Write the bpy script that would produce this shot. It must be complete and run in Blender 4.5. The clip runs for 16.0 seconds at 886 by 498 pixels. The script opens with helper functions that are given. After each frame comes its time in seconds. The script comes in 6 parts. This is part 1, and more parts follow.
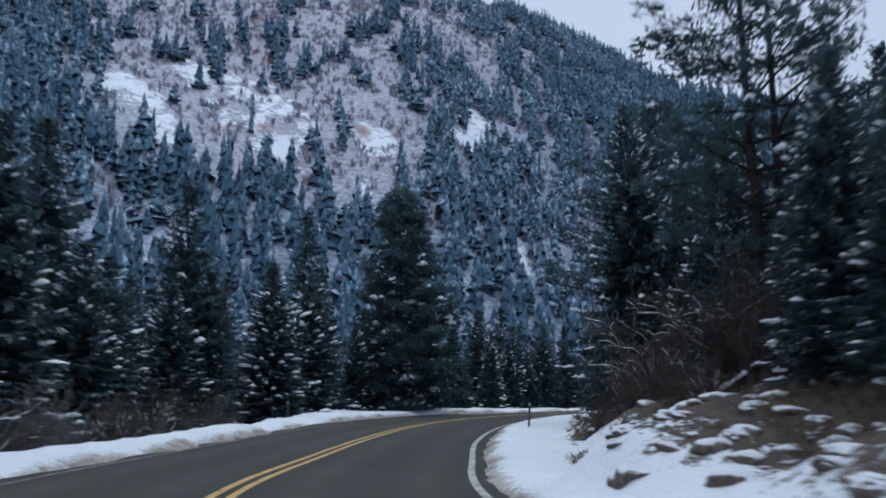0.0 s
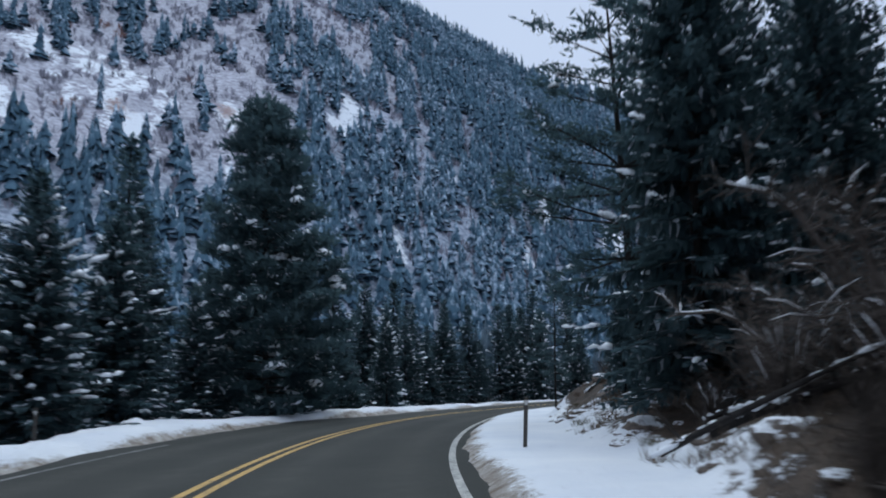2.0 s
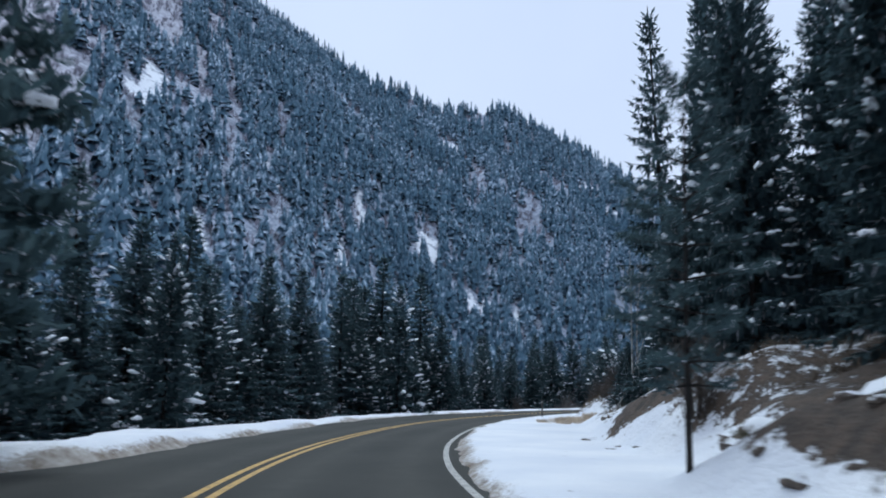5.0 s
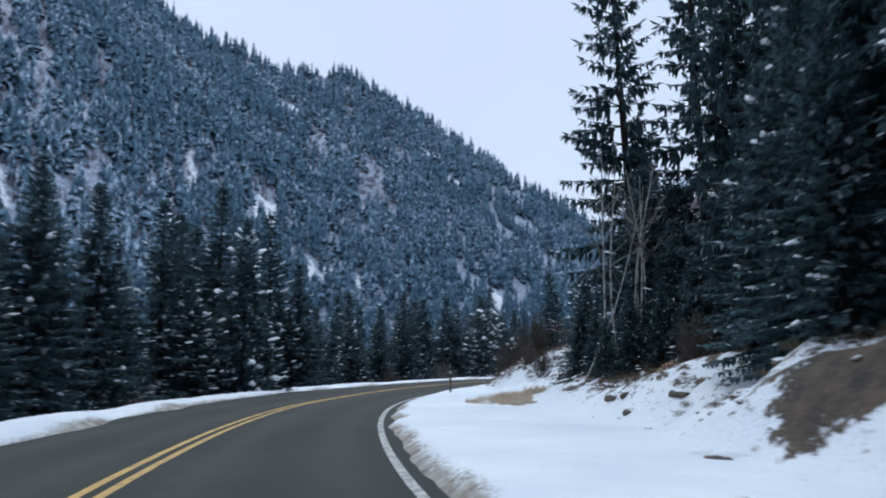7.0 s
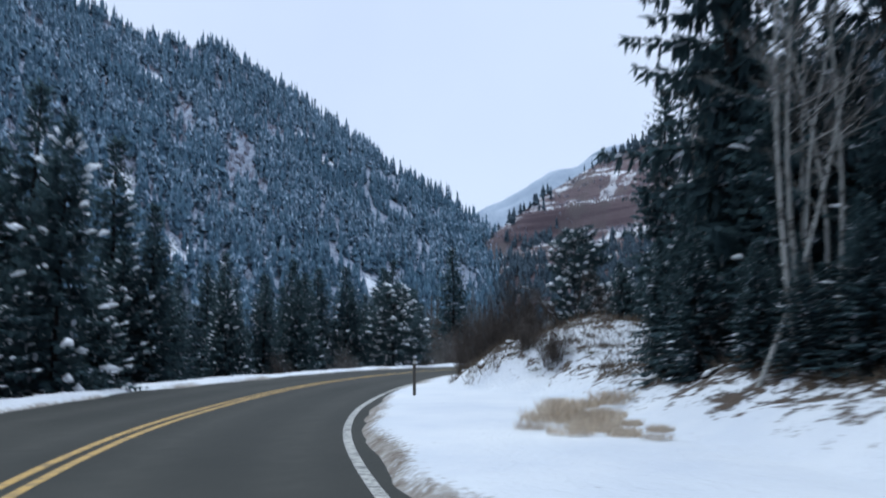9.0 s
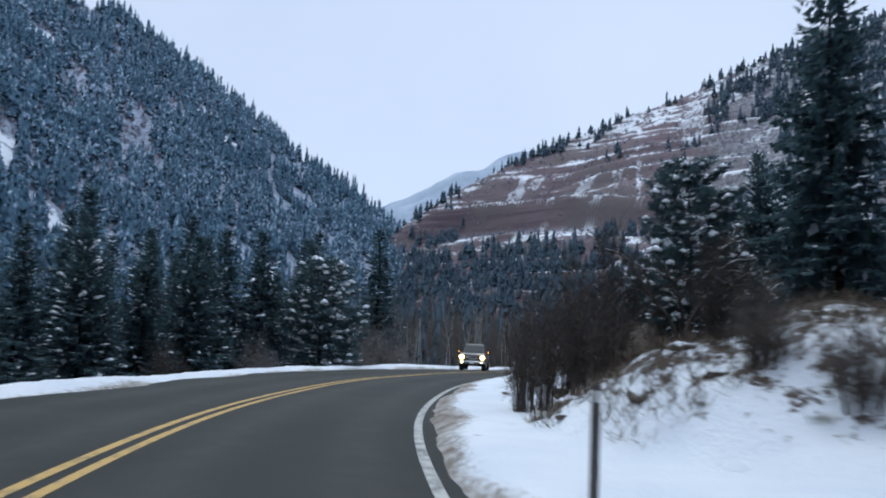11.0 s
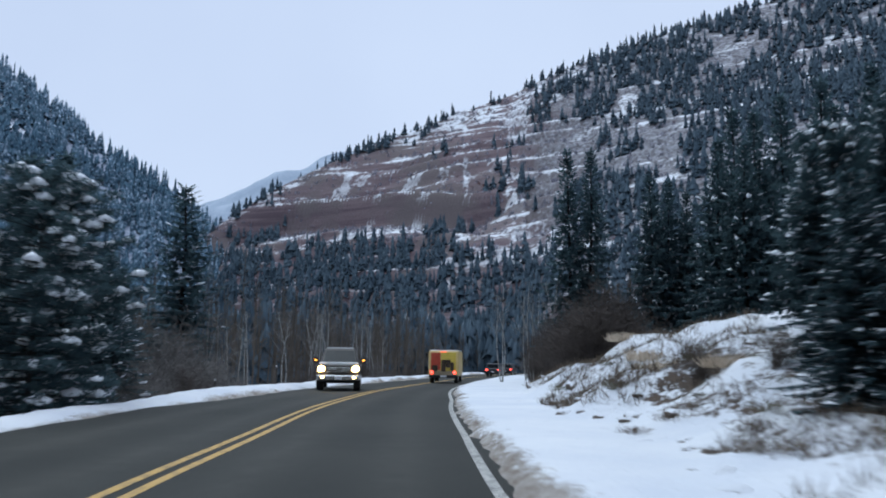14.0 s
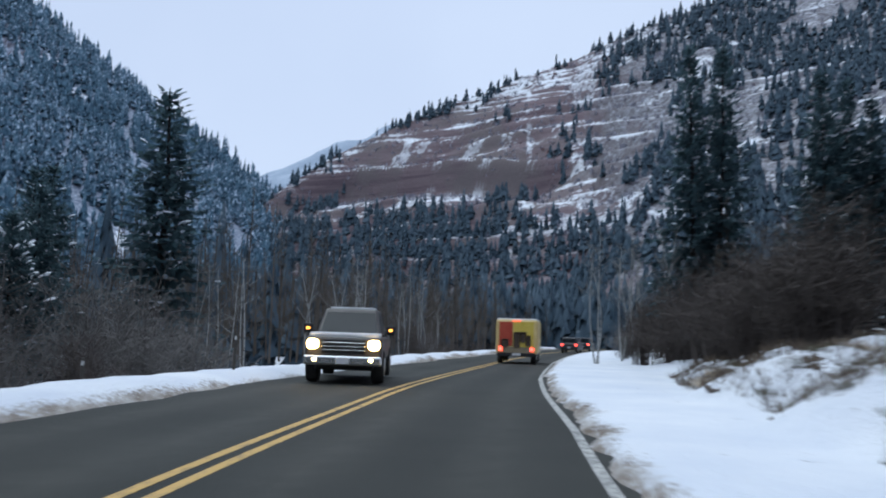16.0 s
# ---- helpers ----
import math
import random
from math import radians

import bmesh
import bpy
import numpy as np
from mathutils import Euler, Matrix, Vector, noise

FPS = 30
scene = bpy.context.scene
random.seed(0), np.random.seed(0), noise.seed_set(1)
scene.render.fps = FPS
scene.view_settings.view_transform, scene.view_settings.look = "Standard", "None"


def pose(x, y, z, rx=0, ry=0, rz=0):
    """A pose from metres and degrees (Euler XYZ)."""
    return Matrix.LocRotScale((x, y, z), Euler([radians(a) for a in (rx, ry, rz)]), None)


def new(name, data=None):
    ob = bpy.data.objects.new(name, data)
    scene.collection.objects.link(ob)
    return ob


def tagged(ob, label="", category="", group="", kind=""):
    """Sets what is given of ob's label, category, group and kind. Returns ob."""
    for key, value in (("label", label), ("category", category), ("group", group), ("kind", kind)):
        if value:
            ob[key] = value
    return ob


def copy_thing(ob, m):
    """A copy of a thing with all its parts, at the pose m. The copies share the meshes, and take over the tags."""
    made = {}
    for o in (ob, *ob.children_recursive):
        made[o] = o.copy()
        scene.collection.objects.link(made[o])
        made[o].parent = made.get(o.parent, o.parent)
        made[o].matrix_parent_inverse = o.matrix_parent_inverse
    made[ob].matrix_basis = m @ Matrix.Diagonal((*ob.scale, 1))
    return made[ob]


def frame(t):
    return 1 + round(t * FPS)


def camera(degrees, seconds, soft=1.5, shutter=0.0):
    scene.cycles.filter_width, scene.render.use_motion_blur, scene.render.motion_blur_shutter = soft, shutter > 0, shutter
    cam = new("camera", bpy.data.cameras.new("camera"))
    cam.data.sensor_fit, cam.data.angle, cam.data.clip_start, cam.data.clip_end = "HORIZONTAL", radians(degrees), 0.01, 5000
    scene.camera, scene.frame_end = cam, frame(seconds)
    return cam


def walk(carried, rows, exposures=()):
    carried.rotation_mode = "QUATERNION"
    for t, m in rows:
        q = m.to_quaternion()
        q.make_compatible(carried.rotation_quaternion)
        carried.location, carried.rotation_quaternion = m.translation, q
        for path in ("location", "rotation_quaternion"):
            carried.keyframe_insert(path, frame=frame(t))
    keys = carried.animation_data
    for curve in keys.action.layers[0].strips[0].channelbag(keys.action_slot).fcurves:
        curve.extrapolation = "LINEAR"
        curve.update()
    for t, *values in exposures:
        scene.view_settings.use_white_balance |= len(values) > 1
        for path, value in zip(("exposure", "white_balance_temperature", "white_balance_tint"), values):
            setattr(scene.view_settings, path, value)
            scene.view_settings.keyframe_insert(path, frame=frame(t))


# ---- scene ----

# the camera and its drive: seconds, x, y, z, heading, pitch, roll
DRIVE = [
    (0, -6.52, -10.73, 1.27, 12.54, 10.18, 0.76), (0.5, -6.04, -6.74, 1.25, 14.58, 9.89, 0.89),
    (1, -5.37, -2.79, 1.23, 16.64, 10.31, 0.57), (1.5, -4.60, 1.14, 1.21, 19.22, 10.40, -0.27),
    (2, -3.64, 5.02, 1.19, 21.82, 9.87, -0.85), (2.5, -2.63, 8.87, 1.19, 24.28, 8.99, -0.86),
    (3, -1.42, 12.64, 1.22, 26.65, 8.34, -0.96), (3.5, -0.18, 16.36, 1.25, 29.23, 8.21, -0.46),
    (3.7, 0.33, 17.83, 1.26, 30.13, 8.93, -0.72), (5.8, 6.14, 31.99, 1.29, 39.64, 9.67, 1.23),
    (6, 6.86, 33.16, 1.29, 40.73, 9.32, 0.97), (6.5, 8.72, 36.05, 1.29, 43.90, 8.48, 0.33),
    (7, 10.66, 38.87, 1.28, 47.36, 8.17, -0.42), (7.5, 12.71, 41.62, 1.27, 50.70, 8.65, -0.55),
    (8, 14.82, 44.41, 1.26, 53.10, 8.97, -0.82), (8.5, 17.01, 47.22, 1.24, 55.11, 8.75, -1.06),
    (9, 19.33, 49.93, 1.23, 56.64, 7.25, -0.04), (9.2, 20.29, 50.98, 1.23, 57.38, 6.05, 0.39),
    (11.3, 30.90, 61.17, 1.29, 65.26, 7.15, 2.75), (11.5, 32.08, 62.10, 1.30, 66.56, 6.77, 2.36),
    (12, 35.26, 64.14, 1.33, 69.17, 6.99, 1.77), (12.5, 38.59, 66.07, 1.36, 71.86, 7.37, 0.97),
    (13, 42.11, 67.84, 1.39, 74.56, 6.86, 0.60), (13.5, 45.77, 69.46, 1.42, 75.73, 7.61, 0.92),
    (14, 49.56, 70.93, 1.46, 76.48, 7.81, 0.91), (14.5, 53.46, 72.19, 1.47, 77.97, 8.18, -0.13),
    (15, 57.45, 73.36, 1.46, 77.37, 7.84, 0.54), (15.5, 61.49, 74.42, 1.45, 75.05, 6.77, 1.87),
    (16, 65.54, 75.50, 1.44, 72.24, 5.72, 1.99)]
cam = camera(57.35, 16.0, soft=1.85, shutter=0.6)
walk(cam, [(t, pose(x, y, z, 90 + p, 0, -h) @ pose(0, 0, 0, 0, 0, r)) for t, x, y, z, h, p, r in DRIVE], [(0, 0.0), (2, 0.07), (3, 0.39), (3.7, 0.41), (6, 0.24), (7, 0.30), (9, 0.32), (11.5, 0.22), (13, 0.17), (16, 0.20)])

# ---- light: an overcast winter sky ----
world = bpy.data.worlds.new("overcast_sky")
scene.world = world
world.use_nodes = True
wn, wl = world.node_tree.nodes, world.node_tree.links
sky = wn.new("ShaderNodeTexSky")
sky.sky_type, sky.sun_disc = "NISHITA", False
sky.sun_elevation, sky.sun_rotation = radians(66), radians(200)
cloud = wn.new("ShaderNodeMix")
cloud.data_type = "RGBA"
cloud.inputs[0].default_value = 0.86
dim = wn.new("ShaderNodeVectorMath")
dim.operation = "SCALE"
dim.inputs[3].default_value = 0.09
wl.new(sky.outputs[0], dim.inputs[0])
wl.new(dim.outputs[0], cloud.inputs[6])
veil = wn.new("ShaderNodeTexNoise")
veil.inputs["Scale"].default_value, veil.inputs["Detail"].default_value = 2.2, 4
banks = wn.new("ShaderNodeMix")
banks.data_type = "RGBA"
banks.inputs[6].default_value, banks.inputs[7].default_value = (0.520, 0.630, 0.845, 1), (0.655, 0.775, 0.985, 1)
wl.new(wn.new("ShaderNodeTexCoord").outputs["Generated"], veil.inputs["Vector"])
wl.new(veil.outputs[0], banks.inputs[0])
wl.new(banks.outputs[2], cloud.inputs[7])
wl.new(cloud.outputs[2], wn["Background"].inputs[0])
wn["Background"].inputs[1].default_value = 1.0
sun_data = bpy.data.lights.new("sun", "SUN")
sun_data.energy, sun_data.angle, sun_data.color = 1.5, radians(60), (0.78, 0.92, 1.0)
sun = new("sun", sun_data)
sun.matrix_world = pose(0, 0, 80, 24, 0, 160)

# ---- materials ----


class Shade:
    """A small builder of node materials."""

    def __init__(self, name, rough=0.8, metal=0.0, spec=0.3):
        self.m = bpy.data.materials.new(name)
        self.m.use_nodes = True
        self.n, self.l = self.m.node_tree.nodes, self.m.node_tree.links
        self.b = self.n["Principled BSDF"]
        self.b.inputs["Roughness"].default_value = rough
        self.b.inputs["Metallic"].default_value = metal
        self.b.inputs["Specular IOR Level"].default_value = spec
        self.co = self.n.new("ShaderNodeTexCoord").outputs["Object"]

    def noise(self, scale, detail=4, rough=0.6, stretch=None):
        t = self.n.new("ShaderNodeTexNoise")
        t.inputs["Scale"].default_value, t.inputs["Detail"].default_value = scale, detail
        t.inputs["Roughness"].default_value = rough
        src = self.co
        if stretch:
            mp = self.n.new("ShaderNodeMapping")
            mp.inputs["Scale"].default_value = stretch
            self.l.new(src, mp.inputs[0])
            src = mp.outputs[0]
        self.l.new(src, t.inputs["Vector"])
        return t.outputs[0]

    def ramp(self, src, lo, hi, a=0.0, b=1.0):
        r = self.n.new("ShaderNodeMapRange")
        r.inputs[1].default_value, r.inputs[2].default_value = lo, hi
        r.inputs[3].default_value, r.inputs[4].default_value = a, b
        self.l.new(src, r.inputs[0])
        return r.outputs[0]

    def mix(self, fac, a, b):
        x = self.n.new("ShaderNodeMix")
        x.data_type = "RGBA"
        for value, port in ((fac, 0), (a, 6), (b, 7)):
            if isinstance(value, (int, float)):
                x.inputs[port].default_value = value
            elif isinstance(value, tuple):
                x.inputs[port].default_value = (*value, 1)
            else:
                self.l.new(value, x.inputs[port])
        return x.outputs[2]

    def math(self, op, a, b):
        x = self.n.new("ShaderNodeMath")
        x.operation = op
        for i, value in enumerate((a, b)):
            if isinstance(value, (int, float)):
                x.inputs[i].default_value = value
            else:
                self.l.new(value, x.inputs[i])
        return x.outputs[0]

    def up(self):
        g = self.n.new("ShaderNodeNewGeometry")
        s = self.n.new("ShaderNodeSeparateXYZ")
        self.l.new(g.outputs["Normal"], s.inputs[0])
        return s.outputs[2]

    def attr(self, name):
        a = self.n.new("ShaderNodeAttribute")
        a.attribute_name = name
        return a.outputs["Fac"]

    def island(self):
        return self.n.new("ShaderNodeNewGeometry").outputs["Random Per Island"]

    def color(self, src):
        if isinstance(src, tuple):
            self.b.inputs["Base Color"].default_value = (*src, 1)
        else:
            self.l.new(src, self.b.inputs["Base Color"])
        return self

    def bump(self, src, strength=0.4, dist=0.05):
        bp = self.n.new("ShaderNodeBump")
        bp.inputs["Strength"].default_value, bp.inputs["Distance"].default_value = strength, dist
        self.l.new(src, bp.inputs["Height"])
        self.l.new(bp.outputs[0], self.b.inputs["Normal"])
        return self

    def glow(self, col, power):
        self.b.inputs["Emission Color"].default_value = (*col, 1)
        self.b.inputs["Emission Strength"].default_value = power
        return self


def two_tone(name, a, b, scale, rough=0.8, metal=0.0, spec=0.3, bump=0.2, dist=0.02):
    s = Shade(name, rough, metal, spec)
    n = s.noise(scale)
    fine = s.noise(scale * 9, 3)
    s.color(s.mix(s.ramp(s.math("ADD", s.math("MULTIPLY", n, 0.7), s.math("MULTIPLY", fine, 0.3)), 0.35, 0.65), a, b))
    if bump:
        s.bump(fine, bump, dist)
    return s.m


s = Shade("worn_asphalt", 0.8, spec=0.18)
big, mid, fine = s.noise(0.22, 3), s.noise(2.2, 5), s.noise(55, 2)
tone = s.mix(s.ramp(big, 0.35, 0.68), (0.025, 0.026, 0.023), (0.039, 0.039, 0.034))
tone = s.mix(s.math("MULTIPLY", s.attr("track"), s.ramp(mid, 0.3, 0.7, 0.3, 1.0)), tone, (0.064, 0.062, 0.054))
tone = s.mix(s.ramp(fine, 0.4, 0.72, 0.0, 0.36), tone, (0.068, 0.068, 0.062))
s.color(tone).bump(fine, 0.25, 0.01)
ASPHALT = s.m

s = Shade("yellow_road_paint", 0.6)
s.color(s.mix(s.ramp(s.noise(5, 6, 0.75), 0.50, 0.66), (0.56, 0.34, 0.10), (0.14, 0.11, 0.07)))
YELLOW = s.m
s = Shade("white_road_paint", 0.6)
s.color(s.mix(s.ramp(s.noise(6, 6, 0.75), 0.42, 0.62), (0.52, 0.50, 0.46), (0.13, 0.13, 0.125)))
WHITE_LINE = s.m

s = Shade("snow_over_dirt", 0.75, spec=0.25)
broad, lump, grain = s.noise(0.35, 4), s.noise(2.4, 6, 0.65), s.noise(11, 4)
snow = s.mix(s.ramp(broad, 0.3, 0.7), (0.64, 0.67, 0.73), (0.78, 0.79, 0.81))
dirt = s.mix(s.ramp(lump, 0.35, 0.65), (0.026, 0.021, 0.018), (0.092, 0.064, 0.047))
bare = s.math("ADD", s.attr("bare"), s.math("MULTIPLY", s.math("SUBTRACT", lump, 0.5), 2.1))
bare = s.math("ADD", bare, s.math("MULTIPLY", s.math("SUBTRACT", grain, 0.5), 0.9))
slush = s.mix(s.ramp(lump, 0.35, 0.65), (0.15, 0.112, 0.082), (0.42, 0.39, 0.36))
cover = s.mix(s.ramp(s.math("ADD", s.attr("slush"), s.math("MULTIPLY", s.math("SUBTRACT", grain, 0.5), 1.4)), 0.35, 0.75), snow, slush)
s.color(s.mix(s.ramp(bare, 0.42, 0.62), cover, dirt)).bump(s.math("ADD", lump, s.math("MULTIPLY", grain, 0.5)), 0.7, 0.12)
GROUND = s.m

s = Shade("forest_floor_in_snow", 0.85)
s.color(s.mix(s.ramp(s.noise(0.12, 6), 0.4, 0.6), (0.14, 0.15, 0.165), (0.40, 0.42, 0.46)))
PLAIN = s.m

# ---- the road's line ----
KNOTS = [(-13.17, -72.32), (-10.90, -48.25), (-8.62, -24.18), (-7.00, -0.22), (-5.06, 8.06), (-2.64, 16.05), (0.32, 23.70), (3.79, 30.90),
         (7.60, 37.59), (11.86, 43.94), (16.65, 50.05), (21.79, 55.80), (27.28, 60.95), (33.33, 65.25), (39.82, 69.07), (46.90, 72.26),
         (54.39, 75.05), (62.13, 77.20), (69.90, 79.32), (77.75, 81.07), (85.64, 82.66), (101.76, 85.14), (121.81, 88.00), (146.29, 90.30),
         (173.56, 89.75), (201.99, 85.17), (233.26, 80.13)]


def spline(knots, step=0.5):
    k = np.array(knots)
    pts = []
    for i in range(1, len(k) - 2):
        n = max(2, int(np.hypot(*(k[i + 1] - k[i])) / step))
        u = np.linspace(0, 1, n, endpoint=False)[:, None]
        la, lb = np.hypot(*(k[i + 1] - k[i - 1])), np.hypot(*(k[i + 2] - k[i]))
        seg = np.hypot(*(k[i + 1] - k[i]))
        ta, tb = (k[i + 1] - k[i - 1]) / la * seg, (k[i + 2] - k[i]) / lb * seg
        pts.append(k[i] * (2 * u**3 - 3 * u**2 + 1) + ta * (u**3 - 2 * u**2 + u) + k[i + 1] * (3 * u**2 - 2 * u**3) + tb * (u**3 - u**2))
    return np.concatenate(pts)


LINE = spline(KNOTS)
TANG = np.gradient(LINE, axis=0)
TANG /= np.hypot(TANG[:, 0], TANG[:, 1])[:, None]
ARC = np.r_[0, np.cumsum(np.hypot(*np.diff(LINE, axis=0).T))]
ARC -= ARC[np.hypot(*(LINE - np.array((-2.21, -0.12))).T).argmin()]
# places along the road are named by stations, whose spacing is a little over a metre
STATION = np.array([(-60, -71), (-40, -50.5), (0, -9.8), (10, 1.4), (15, 6.8), (20, 12.8), (25, 18.5), (30, 24.2), (35, 30.2), (40, 36.6), (45, 43.2), (50, 49.6), (55, 55.5), (60, 61.2), (65, 66.8), (70, 72.1), (75, 77.2), (80, 82.4), (85, 87.7), (90, 93.4), (95, 99.5), (100, 105.6), (105, 112), (110, 118.1), (115, 123.9), (120, 129.7), (125, 134.7), (130, 139.4), (135, 144), (140, 149), (150, 159), (165, 174), (260, 269)])
ARC = np.interp(ARC, STATION[:, 1], STATION[:, 0])


RISES = np.array([(-0.2, -0.02), (16.0, -0.11), (31.5, 0.02), (45.6, -0.01), (60.7, -0.08), (77.7, 0.04), (93.8, 0.19), (108.3, 0.14), (124.3, 0.00), (143.0, -0.20), (170.0, -0.50), (260.0, -0.60)])


def road_z(s):
    """The road is almost level, with a shallow dip far along."""
    return sum(np.interp(np.asarray(s) + d, RISES[:, 0], RISES[:, 1]) for d in (-6, -3, 0, 3, 6)) / 5


def on_road(s, lat, z=0.0):
    """The place at arc length s, lat metres right of the yellow line, z above the road."""
    x, y = np.interp(s, ARC, LINE[:, 0]), np.interp(s, ARC, LINE[:, 1])
    tx, ty = np.interp(s, ARC, TANG[:, 0]), np.interp(s, ARC, TANG[:, 1])
    return Vector((x + lat * ty, y - lat * tx, float(road_z(s)) + z))


def heading(s):
    """Degrees clockwise from north."""
    return math.degrees(math.atan2(np.interp(s, ARC, TANG[:, 0]), np.interp(s, ARC, TANG[:, 1])))


def road_coords(xy):
    """Arc length and signed distance of many places."""
    near = np.zeros(len(xy), int)
    for i in range(0, len(xy), 20000):
        c = xy[i:i + 20000]
        near[i:i + 20000] = ((c[:, 0, None] - LINE[None, :, 0]) ** 2 + (c[:, 1, None] - LINE[None, :, 1]) ** 2).argmin(1)
    d = xy - LINE[near]
    t = TANG[near]
    return ARC[near] + (d * t).sum(1), d[:, 0] * t[:, 1] - d[:, 1] * t[:, 0]


def smooth(v, lo, hi):
    u = np.clip((v - lo) / (hi - lo), 0, 1)
    return u * u * (3 - 2 * u)


def lattice(n):
    return np.random.RandomState(n).rand(64, 64)


def value_noise(x, y, size, seed=1):
    """Smooth noise from 0 to 1 over many places, with lumps of that size."""
    g = lattice(seed)
    u, v = x / size, y / size
    i, j = np.floor(u).astype(int), np.floor(v).astype(int)
    a, b = u - i, v - j
    a, b = a * a * (3 - 2 * a), b * b * (3 - 2 * b)
    q = lambda p, r: g[p % 64, r % 64]
    return (q(i, j) * (1 - a) + q(i + 1, j) * a) * (1 - b) + (q(i, j + 1) * (1 - a) + q(i + 1, j + 1) * a) * b


# right-hand bank along the road: arc length, foot's distance, rise per metre, greatest height
BANK = [(-40, 5.6, 0.6, 2.6), (4, 5.2, 0.7, 2.6), (8, 5.0, 0.8, 2.6), (14, 5.2, 0.8, 2.6), (18, 6.4, 0.6, 2.2), (24, 6.4, 0.45, 1.9), (30, 6.2, 0.4, 1.6), (36, 6.4, 0.45, 1.8), (39.5, 6.4, 0.9, 2.0), (42, 6.6, 0.9, 2.3), (48, 7.4, 0.8, 2.8), (53.5, 7.6, 0.8, 2.6), (56, 8.4, 0.4, 1.2), (60, 8.4, 0.6, 1.7), (63, 8.3, 0.65, 1.0), (66, 7.8, 0.65, 0.75), (72, 7.7, 0.65, 0.7), (75, 7.2, 0.6, 1.0), (78, 6.2, 0.6, 1.6), (81, 5.3, 1.0, 2.0), (88, 5.4, 1.0, 2.0), (91, 5.4, 0.9, 1.8)]
BANK += [(94, 5.5, 0.7, 1.55), (97, 5.8, 0.34, 1.0), (101, 6.0, 0.26, 1.0), (104, 6.2, 0.42, 2.0), (108, 6.4, 0.54, 2.9), (114, 6.5, 0.60, 3.4), (122, 7.0, 0.50, 3.3), (130, 7.6, 0.30, 2.4), (140, 8.0, 0.2, 1.8), (240, 8.0, 0.2, 1.8)]
BANK = np.array(BANK)

# where the ploughed snow begins on the left: along the road, distance from its centre line
LEFT_EDGE = np.array([(-40, 3.7), (22, 3.6), (30, 4.1), (42, 4.3), (47, 3.2), (58, 3.1), (66, 3.5), (74, 3.9), (80, 3.9), (86, 3.4), (93, 3.4), (98, 3.9), (107, 4.0), (112, 3.6), (126, 3.4), (260, 3.5)])

# the right lane's width varies a little
LANE_S, LANE_W = (5.2, 12.4, 19.3, 26.3, 33.2, 39.5, 45.6, 52.0, 58.9, 66.1, 73.8, 81.5, 88.8, 95.4, 101.9, 108.3, 115.1, 122.3, 130.7, 139.0), (0.02, -0.10, -0.16, -0.09, 0.02, 0.08, -0.08, -0.11, -0.08, -0.14, -0.23, -0.10, -0.01, 0.11, 0.09, 0.20, 0.19, -0.04, -0.36, -0.47)


